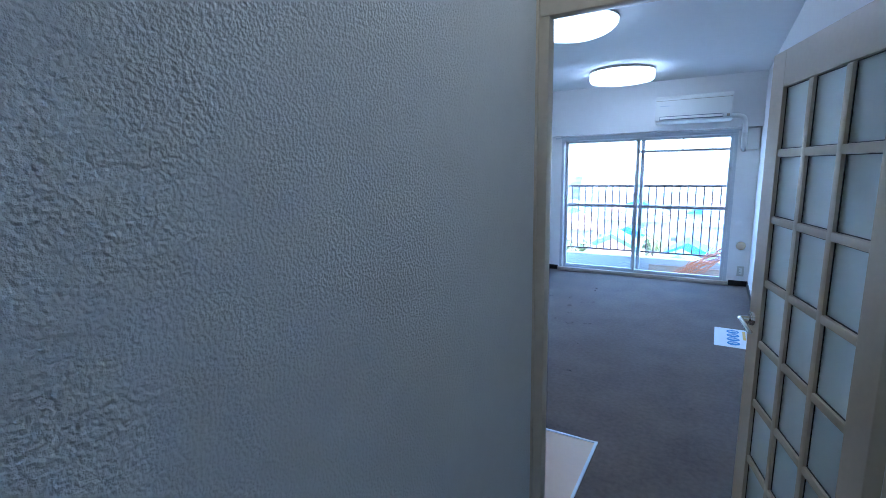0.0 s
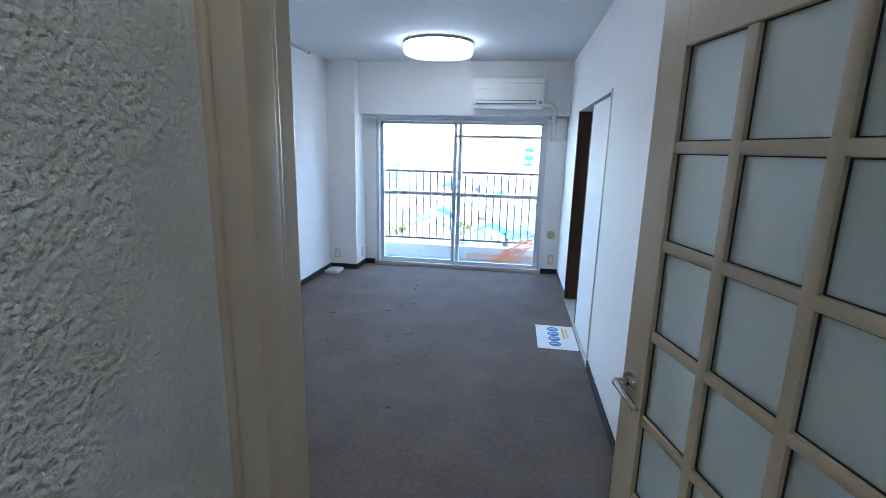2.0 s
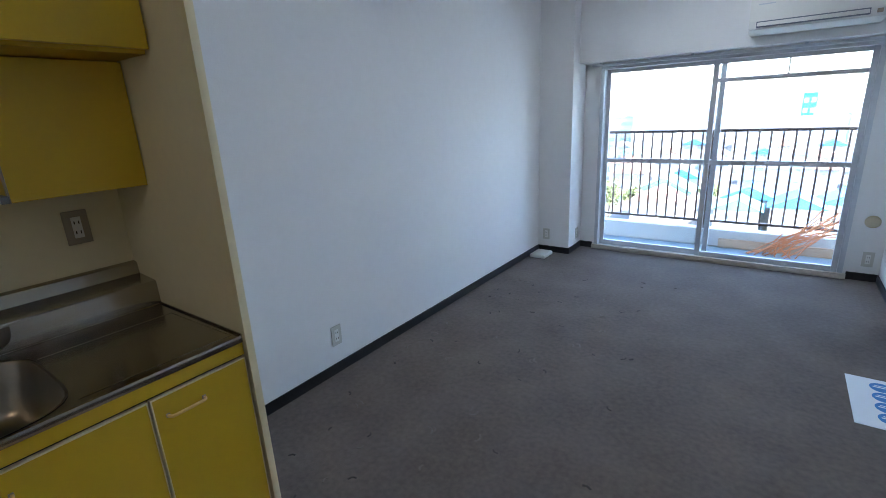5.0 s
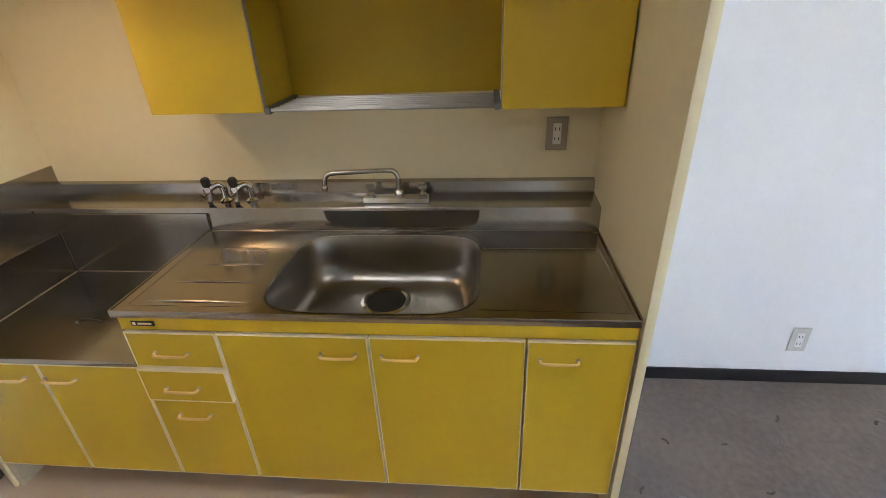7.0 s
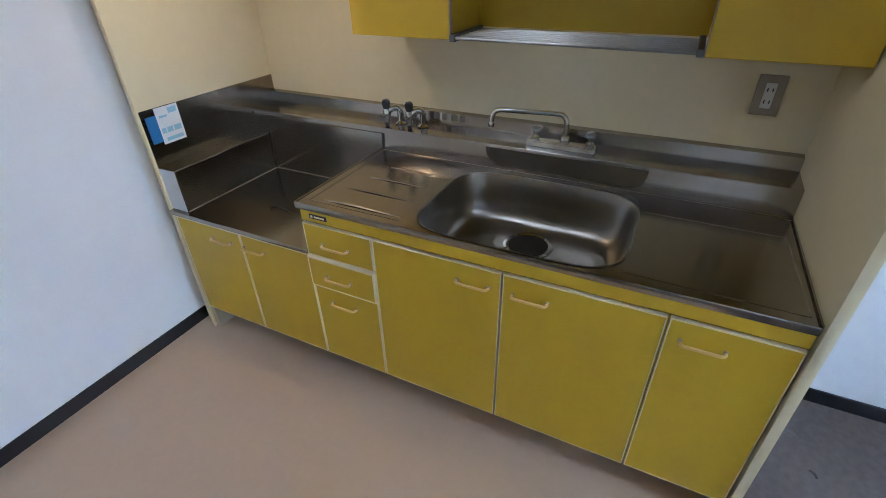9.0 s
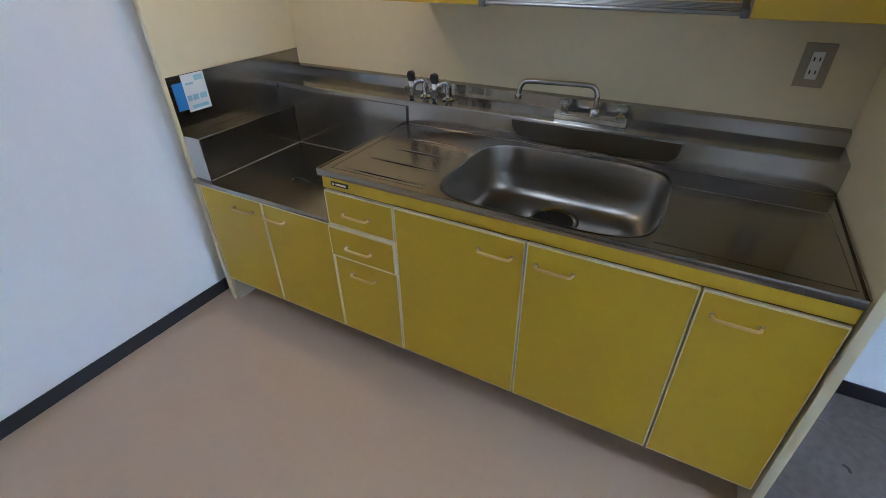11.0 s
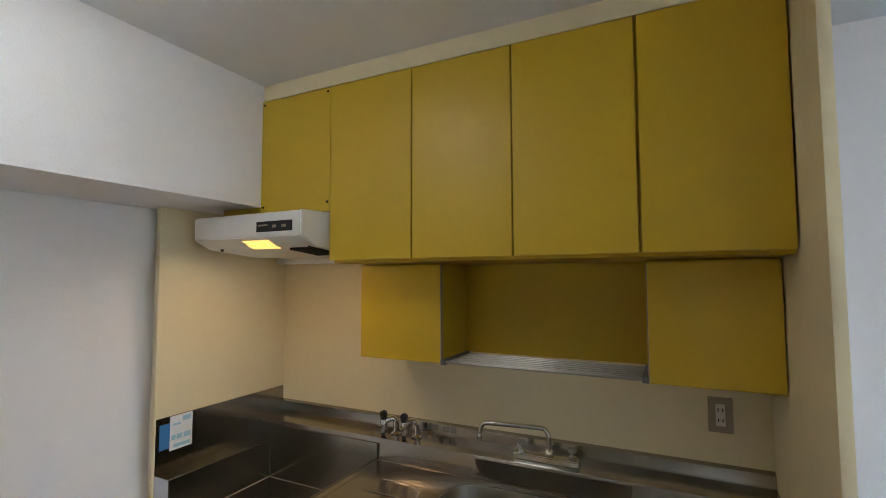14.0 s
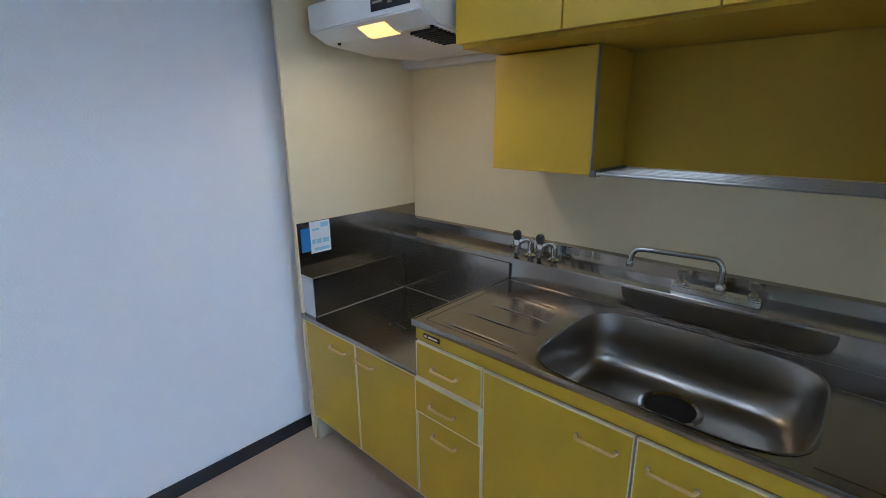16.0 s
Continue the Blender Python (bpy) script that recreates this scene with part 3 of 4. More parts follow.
for x, y, w, h in ((-47, 205, 5, 22.5), (-34, 168, 13, 13.5), (-20, 190, 12, 15), (-7, 172, 11, 13), (8, 190, 13, 15.5), (22, 200, 12, 16), (-58, 215, 14, 17), (-30, 290, 12, 21), (-72, 330, 15, 23), (18, 310, 14, 20), (-6, 360, 18, 20), (-52, 400, 20, 22), (46, 330, 18, 21), (-100, 390, 22, 23)):
    block(x, y, w, 10, h, rr.choice(("facade", "facade", "facade_grey")))
block(5.2, 200, 3.8, 4, 23.2, "facade_green", "tall narrow building wrapped in green sheeting")


def tree(x, y, h, seed):
    r = random.Random(seed)
    t = thing("tree", (x, y, G), "leafy yellow-green garden tree below the balcony", "tree", "garden trees")
    tb = bmesh.new()
    tube(tb, [(x, y, G), (x + 0.1, y, G + h * 0.35), (x, y + 0.1, G + h * 0.6)], 0.14, 8)
    for k in range(6):
        a = k * 1.05 + r.random()
        tube(tb, [(x, y, G + h * (0.35 + 0.04 * k)), (x + math.cos(a) * h * 0.16, y + math.sin(a) * h * 0.16, G + h * 0.62), (x + math.cos(a) * h * 0.28, y + math.sin(a) * h * 0.28, G + h * 0.78)], 0.05, 6)
    part("trunk", tb, "bark", t)
    verts, faces = [], []
    for k in range(1600):
        v = Vector((r.gauss(0, 1), r.gauss(0, 1), r.gauss(0, 1))).normalized() * (r.random() ** 0.4)
        c = Vector((x, y, G + h * 0.7)) + Vector((v.x * h * 0.32, v.y * h * 0.32, v.z * h * 0.3)) * (0.8 + 0.35 * math.sin(5 * v.x + seed) * math.cos(4 * v.z))
        u, w = Vector((r.gauss(0, 1), r.gauss(0, 1), r.gauss(0, 1))).normalized(), Vector((r.gauss(0, 1), r.gauss(0, 1), r.gauss(0, 1))).normalized()
        s = 0.25 + 0.2 * r.random()
        i = len(verts)
        verts += [c - u * s, c + w * s * 0.5, c + u * s, c - w * s * 0.5]
        faces.append((i, i + 1, i + 2, i + 3))
    me = bpy.data.meshes.new("crown")
    me.from_pydata([tuple(v) for v in verts], [], faces)
    me.materials.append(M["leaf"])
    cro = new("crown", me)
    cro.parent, cro.matrix_parent_inverse = t, HOME[t.name].inverted()


for k, (x, y, h) in enumerate(((-26.5, 93, 9), (-22.5, 95, 8), (-30, 99, 9), (-11, 106, 8), (11, 108, 8))):
    tree(x, y, h, k + 3)

# ---- kitchen base units ----
XF = -1.65                              # faces of the doors
TOE, TOPZ, GASZ = 0.14, 0.797, 0.622


def pull(y, z, parent, x=XF):
    """A bent tan metal pull on two grey feet."""
    grip = part("handle", tube(bmesh.new(), [(x, y - 0.05, z), (x + 0.016, y - 0.046, z), (x + 0.019, y - 0.03, z), (x + 0.019, y + 0.03, z), (x + 0.016, y + 0.046, z), (x, y + 0.05, z)], 0.0042, 8, 3), "handle", parent, "tan metal pull handle")
    for e in (-0.049, 0.049):
        part("foot", boxes((x - 0.0005, x + 0.005, y + e - 0.005, y + e + 0.005, z - 0.0055, z + 0.0055), bevel=0.0015), "grey_plate", parent)
    return grip


def leaf(name, y0, y1, z0, z1, parent, x=XF, t=0.018):
    """A yellow door or drawer front with a thin cream edge band."""
    d = part(name, boxes((x - t, x, y0 + 0.003, y1 - 0.003, z0 + 0.003, z1 - 0.003), bevel=0.0012), "yellow", parent)
    e = bmesh.new()
    for a in ((y0 + 0.0012, y0 + 0.0042, z0 + 0.0012, z1 - 0.0012), (y1 - 0.0042, y1 - 0.0012, z0 + 0.0012, z1 - 0.0012), (y0 + 0.0042, y1 - 0.0042, z0 + 0.0012, z0 + 0.0042), (y0 + 0.0042, y1 - 0.0042, z1 - 0.0052, z1 - 0.0012)):
        box(e, x - t, x + 0.0012, *a)
    part("edge_band", e, "cream_edge", d, "thin cream edge band")
    return d


sink_unit = thing("sink_cabinet", (-1.95, 1.85, 0.0), "mustard yellow laminate sink cabinet with drawers and three doors", "cabinet")
cb = bmesh.new()
box(cb, XL + 0.03, XF - 0.02, 1.154, 1.170, TOE, 0.765)
box(cb, XL + 0.03, XF - 0.02, 2.526, 2.542, TOE, 0.765)
box(cb, XL + 0.03, XF - 0.02, 1.170, 2.526, TOE, TOE + 0.016)
box(cb, XF - 0.0205, XF - 0.0195 - 0.012, 1.170, 2.526, TOE + 0.016, 0.733)
part("body", cb, "yellow_in", sink_unit)
part("top_rail", boxes((XF - 0.018, XF - 0.002, 1.154, 2.538, 0.738, 0.780), bevel=0.001), "yellow", sink_unit)
# black strip that paints in the shade between doors and top rail
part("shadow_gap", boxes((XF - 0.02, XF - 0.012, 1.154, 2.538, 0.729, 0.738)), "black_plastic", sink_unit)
part("plinth", boxes((XL + 0.03, XF - 0.14, 1.154, 2.542, 0.001, TOE)), "black_base", sink_unit, "dark recessed plinth")
for y0, y1, z0, z1, hz, out in ((1.154, 1.421, 0.606, 0.731, 0.660, 0), (1.154, 1.421, 0.482, 0.602, 0.535, 0.009), (1.154, 1.421, 0.143, 0.478, 0.419, 0)):
    pull(1.277, hz, leaf("drawer", y0, y1, z0, z1, sink_unit, XF + out), XF + out)
for y0, y1, hy in ((1.424, 1.845, 1.760), (1.848, 2.262, 1.928), (2.266, 2.538, 2.349)):
    pull(hy, 0.670, leaf("door", y0, y1, 0.143, 0.731, sink_unit))
plate = part("badge", boxes((XF - 0.0025, XF + 0.0005, 1.190, 1.258, 0.752, 0.768), bevel=0.001), "black_plastic", sink_unit, "small black maker's plate")
part("badge_print", boxes((XF + 0.0005, XF + 0.0012, 1.210, 1.250, 0.757, 0.763), (XF + 0.0005, XF + 0.0012, 1.195, 1.204, 0.756, 0.764)), "cream_edge", plate)

gas_unit = thing("cooker_cabinet", (-1.95, 0.8, 0.0), "low mustard yellow laminate cabinet for a cooker with two doors", "cabinet")
cb = bmesh.new()
box(cb, XL + 0.03, XF - 0.02, 0.488, 0.504, TOE, 0.60)
box(cb, XL + 0.03, XF - 0.02, 1.135, 1.151, TOE, 0.60)
box(cb, XL + 0.03, XF - 0.02, 0.504, 1.135, TOE, TOE + 0.016)
box(cb, XF - 0.034, XF - 0.0195, 0.504, 1.135, TOE + 0.016, 0.60)
part("body", cb, "yellow_in", gas_unit)
part("plinth", boxes((XL + 0.03, XF - 0.14, 0.488, 1.151, 0.001, TOE)), "black_base", gas_unit, "dark recessed plinth")
pull(0.720, 0.547, leaf("door", 0.488, 0.825, 0.143, 0.603, gas_unit))
pull(0.885, 0.547, leaf("door", 0.828, 1.151, 0.143, 0.603, gas_unit))
filler = solid("filler_strip", boxes((-2.14, -1.668, 0.46, 0.485, 0.001, 0.602), bevel=0.002), "cream_paint", "pale painted filler strip between wall and cabinet", "filler")
# cooker recess in steel
rec = thing("cooker_recess", (-1.95, 0.8, 0.603), "scuffed stainless steel cooker recess with guard walls", "cooker recess")
part("deck", boxes((-2.158, XF + 0.004, 0.46, 1.152, 0.604, GASZ), bevel=0.003), "steel", rec)
part("side_box", boxes((-2.158, -1.668, 0.459, 0.545, GASZ, 0.792), bevel=0.004), "steel", rec)
part("side_box_end", boxes((-1.6675, -1.6655, 0.461, 0.543, GASZ + 0.001, 0.790), bevel=0.0008), "aluminium", rec, "bright steel end plate")
part("side_guard", boxes((-2.325, -1.667, 0.4555, 0.4585, 0.70, 1.002)), "steel", rec)
part("back_guard", boxes((-2.170, -2.160, 0.459, 1.150, 0.604, 0.8645), bevel=0.001), "steel", rec)
sealant = tube(bmesh.new(), [(-2.155, 0.5465, GASZ + 0.0005), (-1.672, 0.5465, GASZ + 0.0002)], 0.0018, 6, 1)
tube(sealant, [(-2.1575, 0.552, GASZ + 0.0005), (-2.1575, 1.148, GASZ + 0.0002)], 0.0008, 6, 1)
part("sealant", sealant, "grey_plate", rec, "yellowed sealant bead")
part("corner_seam", tube(bmesh.new(), [(-2.1585, 0.5465, GASZ), (-2.1585, 0.5465, 0.79)], 0.0025, 6, 1), "dark", rec)
part("end_guard", boxes((-2.158, XF - 0.01, 1.150, 1.1525, GASZ, 0.772)), "steel", rec)

part("corner_gap", tube(bmesh.new(), [(-2.1745, 0.4615, 0.795), (-2.1765, 0.4615, 0.84), (-2.173, 0.4615, 0.872)], 0.003, 6, 2), "dark", rec, "dark open joint in the steel corner")
hook = thing("wire_hook", (-1.84, 0.86, GASZ), "bent black wire hook lying in the cooker recess", "hook")
part("wire", tube(bmesh.new(), [(-1.835, 0.905, GASZ + 0.002), (-1.842, 0.872, GASZ + 0.002), (-1.846, 0.842, GASZ + 0.002), (-1.836, 0.822, GASZ + 0.002), (-1.822, 0.824, GASZ + 0.002), (-1.818, 0.838, GASZ + 0.002)], 0.0024, 8, 4), "black_plastic", hook)

# ---- worktop with bowl ----
top = thing("sink_worktop", (-1.95, 1.85, 0.776), "scuffed stainless steel worktop with a pressed sink bowl", "worktop")
TX0, TX1, TY0, TY1 = -2.170, -1.654, 1.136, 2.540
BCX, BCY, BHX, BHY = -1.896, 1.836, 0.229, 0.302
N = 64


def rounded(cx, cy, hx, hy, z, p=4.8):
    out = []
    for k in range(N):
        a = 2 * math.pi * (k + 0.5) / N
        c, s = math.cos(a), math.sin(a)
        f = (abs(c) ** p + abs(s) ** p) ** (-1 / p)
        out.append(Vector((cx + hx * f * c, cy + hy * f * s, z)))
    return out


def loft(rings, close=True):
    bm = bmesh.new()
    vs = [[bm.verts.new(p) for p in ring] for ring in rings]
    for a, b in zip(vs, vs[1:]):
        for k in range(len(a)):
            bm.faces.new((a[k], a[(k + 1) % len(a)], b[(k + 1) % len(a)], b[k]))
    if close:
        bm.faces.new(vs[-1])
    bmesh.ops.recalc_face_normals(bm, faces=bm.faces)
    return bm


inner = rounded(BCX, BCY, BHX, BHY, TOPZ)
outer = []
for p in inner:
    dx, dy = p.x - BCX, p.y - BCY
    f = min(((TX1 - BCX) if dx > 0 else (BCX - TX0)) / max(abs(dx), 1e-6), ((TY1 - BCY) if dy > 0 else (BCY - TY0)) / max(abs(dy), 1e-6))
    outer.append(Vector((BCX + dx * f, BCY + dy * f, TOPZ)))
sheet = loft([outer, inner], False)
corner = lambda x, y: sheet.verts.new((x, y, TOPZ))  # noqa: E731
sheet.verts.ensure_lookup_table()
for cx, cy in ((TX0, TY0), (TX0, TY1), (TX1, TY0), (TX1, TY1)):
    near = sorted(range(N), key=lambda k: (outer[k] - Vector((cx, cy, TOPZ))).length)[:2]
    if abs(near[0] - near[1]) in (1, N - 1):
        sheet.faces.new((sheet.verts[near[0]], sheet.verts[near[1]], corner(cx, cy)))
        sheet.verts.ensure_lookup_table()
bmesh.ops.recalc_face_normals(sheet, faces=sheet.faces)
for f in sheet.faces:
    if f.normal.z < 0:
        f.normal_flip()
part("sheet", sheet, "steel", top)
lip = bmesh.new()
box(lip, TX1 - 0.001, TX1 + 0.004, TY0, TY1, TOPZ - 0.020, TOPZ + 0.003, 0.002)
box(lip, TX0, TX1, TY0 - 0.002, TY0 + 0.003, TOPZ - 0.020, TOPZ + 0.0025, 0.001)
box(lip, TX0, TX1, TY1 - 0.003, TY1 + 0.002, TOPZ - 0.020, TOPZ + 0.006, 0.001)
part("front_edge", lip, "steel", top)
bowl = loft([rounded(BCX, BCY, BHX + 0.006, BHY + 0.006, TOPZ + 0.0015), rounded(BCX, BCY, BHX, BHY, TOPZ + 0.001), rounded(BCX, BCY, BHX - 0.004, BHY - 0.004, TOPZ - 0.008), rounded(BCX, BCY, BHX - 0.012, BHY - 0.012, TOPZ - 0.08),
             rounded(BCX, BCY, BHX - 0.02, BHY - 0.02, TOPZ - 0.13, 4.0), rounded(BCX, BCY, BHX - 0.034, BHY - 0.036, TOPZ - 0.156, 3.8), rounded(BCX, BCY, BHX - 0.055, BHY - 0.06, TOPZ - 0.167, 3.6),
             rounded(BCX - 0.082, BCY - 0.012, 0.084, 0.084, TOPZ - 0.173, 2)], True)
part("bowl", bowl, "steel_bowl", top, "deep brushed steel sink bowl", even=True)
DR = (BCX - 0.082, BCY - 0.012, TOPZ - 0.1722)
part("drain_ring", lathe([(0.056, -0.002), (0.081, -0.001), (0.083, 0.003), (0.074, 0.0055), (0.066, 0.002), (0.064, -0.002)], DR, 40), "chrome", top, "steel drain ring")
part("drain_hole", lathe([(0.001, 0.0), (0.067, 0.0), (0.067, 0.0022), (0.001, 0.0022)], DR, 32), "dark", top, "open dark drain")
# pressed ribs on the draining side and seams
for k in range(4):
    rx = -1.705 - k * 0.105
    part("rib", tube(bmesh.new(), [(rx, 1.215 + 0.02 * k, TOPZ - 0.001), (rx, 1.30 + 0.01 * k, TOPZ + 0.0015), (rx, 1.40, TOPZ + 0.0015), (rx, 1.505 - 0.02 * k, TOPZ - 0.001)], 0.0026, 8), "steel", top)
for pts in ([(-2.035, 2.15, TOPZ), (-2.035, 2.515, TOPZ), (-1.685, 2.525, TOPZ), (-1.69, 2.14, TOPZ)], [(-2.12, 1.17, TOPZ), (-1.685, 1.17, TOPZ), (-1.685, 1.51, TOPZ)]):
    seam = bmesh.new()
    for a, b in zip(pts, pts[1:]):
        tube(seam, [a, b], 0.0013, 6, 1)
    part("pressed_seam", seam, "steel", top)
# ledge behind the bowl
lp = [(-2.169, 0.79), (-2.172, 0.877), (-2.176, 0.883), (-2.297, 0.891), (-2.302, 0.932), (-2.3245, 0.937), (-2.3245, 0.79)]
part("ledge", prism(bmesh.new(), lp, "y", 0.4595, TY1 + 0.003), "steel", top)
part("back_seam", tube(bmesh.new(), [(TX0 + 0.003, TY0 + 0.004, TOPZ + 0.001), (TX0 + 0.003, TY1 - 0.004, TOPZ + 0.0005)], 0.0018, 8, 1), "steel", top)
# thin plate with rounded lower corners, in a darker steel than the ledge
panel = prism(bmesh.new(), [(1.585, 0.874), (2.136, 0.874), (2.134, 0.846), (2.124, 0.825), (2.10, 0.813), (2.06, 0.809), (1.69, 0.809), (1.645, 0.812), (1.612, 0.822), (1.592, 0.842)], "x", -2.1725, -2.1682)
part("overflow_panel", panel, "steel_dark", top, "thin darker steel panel on the ledge front")

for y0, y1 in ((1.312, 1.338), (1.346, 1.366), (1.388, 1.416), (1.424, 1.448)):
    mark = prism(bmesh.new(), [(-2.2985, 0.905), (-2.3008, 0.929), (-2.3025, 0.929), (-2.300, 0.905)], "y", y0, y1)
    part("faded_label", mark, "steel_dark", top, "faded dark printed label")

# ---- taps ----
fa = thing("mixer_tap", (-2.235, 1.84, 0.887), "chrome two-handle kitchen mixer tap with a swivel spout", "tap")
fb = bmesh.new()
prism(fb, [(-2.262, 0.886), (-2.258, 0.904), (-2.250, 0.908), (-2.220, 0.908), (-2.211, 0.903), (-2.206, 0.884)], "y", 1.722, 1.958)
bmesh.ops.bevel(fb, geom=list(fb.edges), offset=0.003, segments=2, affect="EDGES")
part("body", fb, "chrome", fa)
part("spout", tube(bmesh.new(), [(-2.235, 1.850, 0.905), (-2.235, 1.850, 0.95), (-2.235, 1.849, 0.975), (-2.234, 1.838, 0.993), (-2.232, 1.815, 0.999), (-2.218, 1.70, 0.999), (-2.209, 1.625, 0.998), (-2.206, 1.604, 0.991), (-2.204, 1.594, 0.972), (-2.203, 1.591, 0.945)], 0.0088, 14, 5), "chrome", fa, "bent chrome spout")
part("spout_tip", lathe([(0.0098, 0.0), (0.0108, 0.003), (0.0108, 0.016), (0.0092, 0.02)], (-2.203, 1.591, 0.936), 20), "chrome", fa)
part("collar", lathe([(0.016, 0), (0.018, 0.004), (0.016, 0.016), (0.011, 0.022)], (-2.235, 1.85, 0.905), 24), "chrome", fa)
M["acrylic"] = mat("clear acrylic knob", (0.90, 0.92, 0.90), 0.08, var=0.0, trans=0.85)
for y in (1.747, 1.935):
    stem = part("knob", lathe([(0.013, 0.0), (0.014, 0.008), (0.009, 0.014), (0.009, 0.022)], (-2.232, y, 0.906), 20), "chrome", fa, "chrome tap stem")
    part("knob_cap", lathe([(0.009, 0.0), (0.015, 0.003), (0.0165, 0.010), (0.0155, 0.017), (0.012, 0.021), (0.005, 0.0225)], (-2.232, y, 0.928), 12), "acrylic", stem, "clear faceted knob")
    part("knob_disc", lathe([(0.0005, 0.0), (0.008, 0.0), (0.008, 0.001), (0.0005, 0.001)], (-2.232, y, 0.951), 16), "chrome", stem)
gt = thing("gas_cock", (-2.235, 1.245, 0.887), "chrome twin gas cock with black levers", "gas tap")
for y in (1.194, 1.296):
    gb2 = lathe([(0.022, 0.0), (0.023, 0.004), (0.018, 0.008), (0.013, 0.012), (0.0125, 0.02)], (-2.24, y, 0.887), 24)
    tube(gb2, [(-2.24, y, 0.903), (-2.24, y, 0.93), (-2.238, y - 0.004, 0.946), (-2.230, y - 0.014, 0.952), (-2.216, y - 0.028, 0.948), (-2.208, y - 0.036, 0.940)], 0.0125, 14, 4)
    part("body", gb2, "chrome", gt)
    valve = lathe([(0.0105, -0.036), (0.0135, -0.032), (0.0145, -0.012), (0.0155, -0.006), (0.0155, 0.012), (0.012, 0.018)], (-2.205, y - 0.040, 0.934), 20)
    cylinder(valve, (-2.190, y - 0.046, 0.928), (0.9, -0.35, -0.1), 0.010, 0.009, 0.024, 16, 0.002)
    body = part("valve", valve, "chrome", gt)
    tip = lathe([(0.004, -0.030), (0.0065, -0.026), (0.0095, -0.006), (0.0095, 0.0)], (-2.203, y - 0.041, 0.900), 16)
    part("nozzle", tip, "black_plastic", body, "black rubber nozzle")
    lev = bmesh.new()
    prism(lev, [(y - 0.049, 0.951), (y - 0.055, 0.972), (y - 0.053, 0.984), (y - 0.047, 0.988), (y - 0.035, 0.987), (y - 0.029, 0.982), (y - 0.027, 0.972), (y - 0.032, 0.951)], "x", -2.217, -2.193)
    bmesh.ops.bevel(lev, geom=list(lev.edges), offset=0.003, segments=2, affect="EDGES")
    part("lever", lev, "black_plastic", gt, "black plastic lever")

# ---- wall units ----
XU = -1.857
wall_unit = thing("wall_cabinet", (-2.1, 1.85, 1.60), "tall mustard yellow laminate wall cabinet with four doors", "wall cabinet")
part("body", boxes((XL + 0.008, XU - 0.021, 1.144, 2.541, 1.618, 2.274)), "yellow_in", wall_unit)
for y0, y1 in ((1.142, 1.490), (1.492, 1.843), (1.845, 2.196), (2.201, 2.541)):
    part("door", boxes((XU - 0.019, XU, y0 + 0.0015, y1 - 0.0015, 1.616, 2.270), bevel=0.0015), "yellow", wall_unit)
part("soffit_board", boxes((XL + 0.008, XU - 0.03, 1.144, 2.541, 1.606, 1.6175)), "yellow_in", wall_unit)
infill = thing("infill_panel", (XU, 0.96, 1.848), "mustard yellow panel screwed on over the cooker hood", "panel")
board_part = part("board", boxes((XU - 0.017, XU - 0.002, 0.787, 1.1405, 1.7995, 2.270), bevel=0.0015), "yellow", infill)
part("lower_board", boxes((XU - 0.017, XU - 0.003, 0.570, 0.785, 1.799, 1.8375), bevel=0.001), "yellow_in", infill)
for y in (0.800, 1.128):
    for z in (1.835, 2.255):
        part("screw", cylinder(bmesh.new(), (XU - 0.001, y, z), (1, 0, 0), 0.005, 0.004, 0.004, 12), "dark", infill)
structure("trim_9", boxes((XU - 0.03, XU - 0.008, 0.787, YN0, 2.276, H)), "cream_wall", "cream board between wall cabinets and ceiling", "trim")
structure("hood_duct_box", boxes((XL + 0.008, XU - 0.02, 0.787, 1.140, 1.80, 2.272)), "cream_wall", "boxed duct over the hood", "box")

low = thing("open_shelf_cabinet", (-2.18, 1.85, 1.235), "mustard yellow lower wall cabinet with an open middle shelf", "wall cabinet")
XG = -2.055
part("left_box", boxes((XL + 0.008, XG - 0.019, 1.145, 1.496, 1.240, 1.604), bevel=0.001), "yellow_in", low)
part("left_door", boxes((XG - 0.018, XG, 1.143, 1.498, 1.237, 1.600), bevel=0.0015), "yellow", low)
part("right_box", boxes((XL + 0.008, XG - 0.019, 2.204, 2.540, 1.237, 1.604), bevel=0.001), "yellow_in", low)
part("right_door", boxes((XG - 0.018, XG, 2.202, 2.540, 1.232, 1.600), bevel=0.0015), "yellow", low)
part("back_panel", boxes((XL + 0.008, XL + 0.022, 1.496, 2.204, 1.245, 1.604)), "yellow_in", low)
part("edge_band", boxes((XG - 0.020, XG - 0.001, 1.4982, 1.5015, 1.237, 1.602)), "grey_plate", low, "worn grey edge")
part("edge_band", boxes((XG - 0.020, XG - 0.001, 2.1985, 2.2018, 1.232, 1.602)), "grey_plate", low, "worn grey edge")
M["rack_steel"] = mat("dull grey steel wire", (0.40, 0.385, 0.35), 0.32, 1.0, var=0.1, scale=20)
rack = thing("drip_rack", (-2.17, 1.85, 1.24), "stainless steel bar rack across the open shelf", "dish rack")
for k in range(7):
    part("bar", tube(bmesh.new(), [(XG - 0.006 - k * 0.034, 1.502, 1.243), (XG - 0.006 - k * 0.034, 2.198, 1.241)], 0.0038 if k else 0.0055, 8, 1), "rack_steel", rack)
for y in (1.511, 2.190):
    part("bracket", boxes((XG - 0.23, XG + 0.006, y - 0.009, y + 0.009, 1.232, 1.252), bevel=0.003), "hinge_metal", rack)

# ---- cooker hood ----
hood = thing("cooker_hood", (-2.0, 0.87, 1.64), "white slim cooker hood with its lamp on", "cooker hood")
hs = bmesh.new()
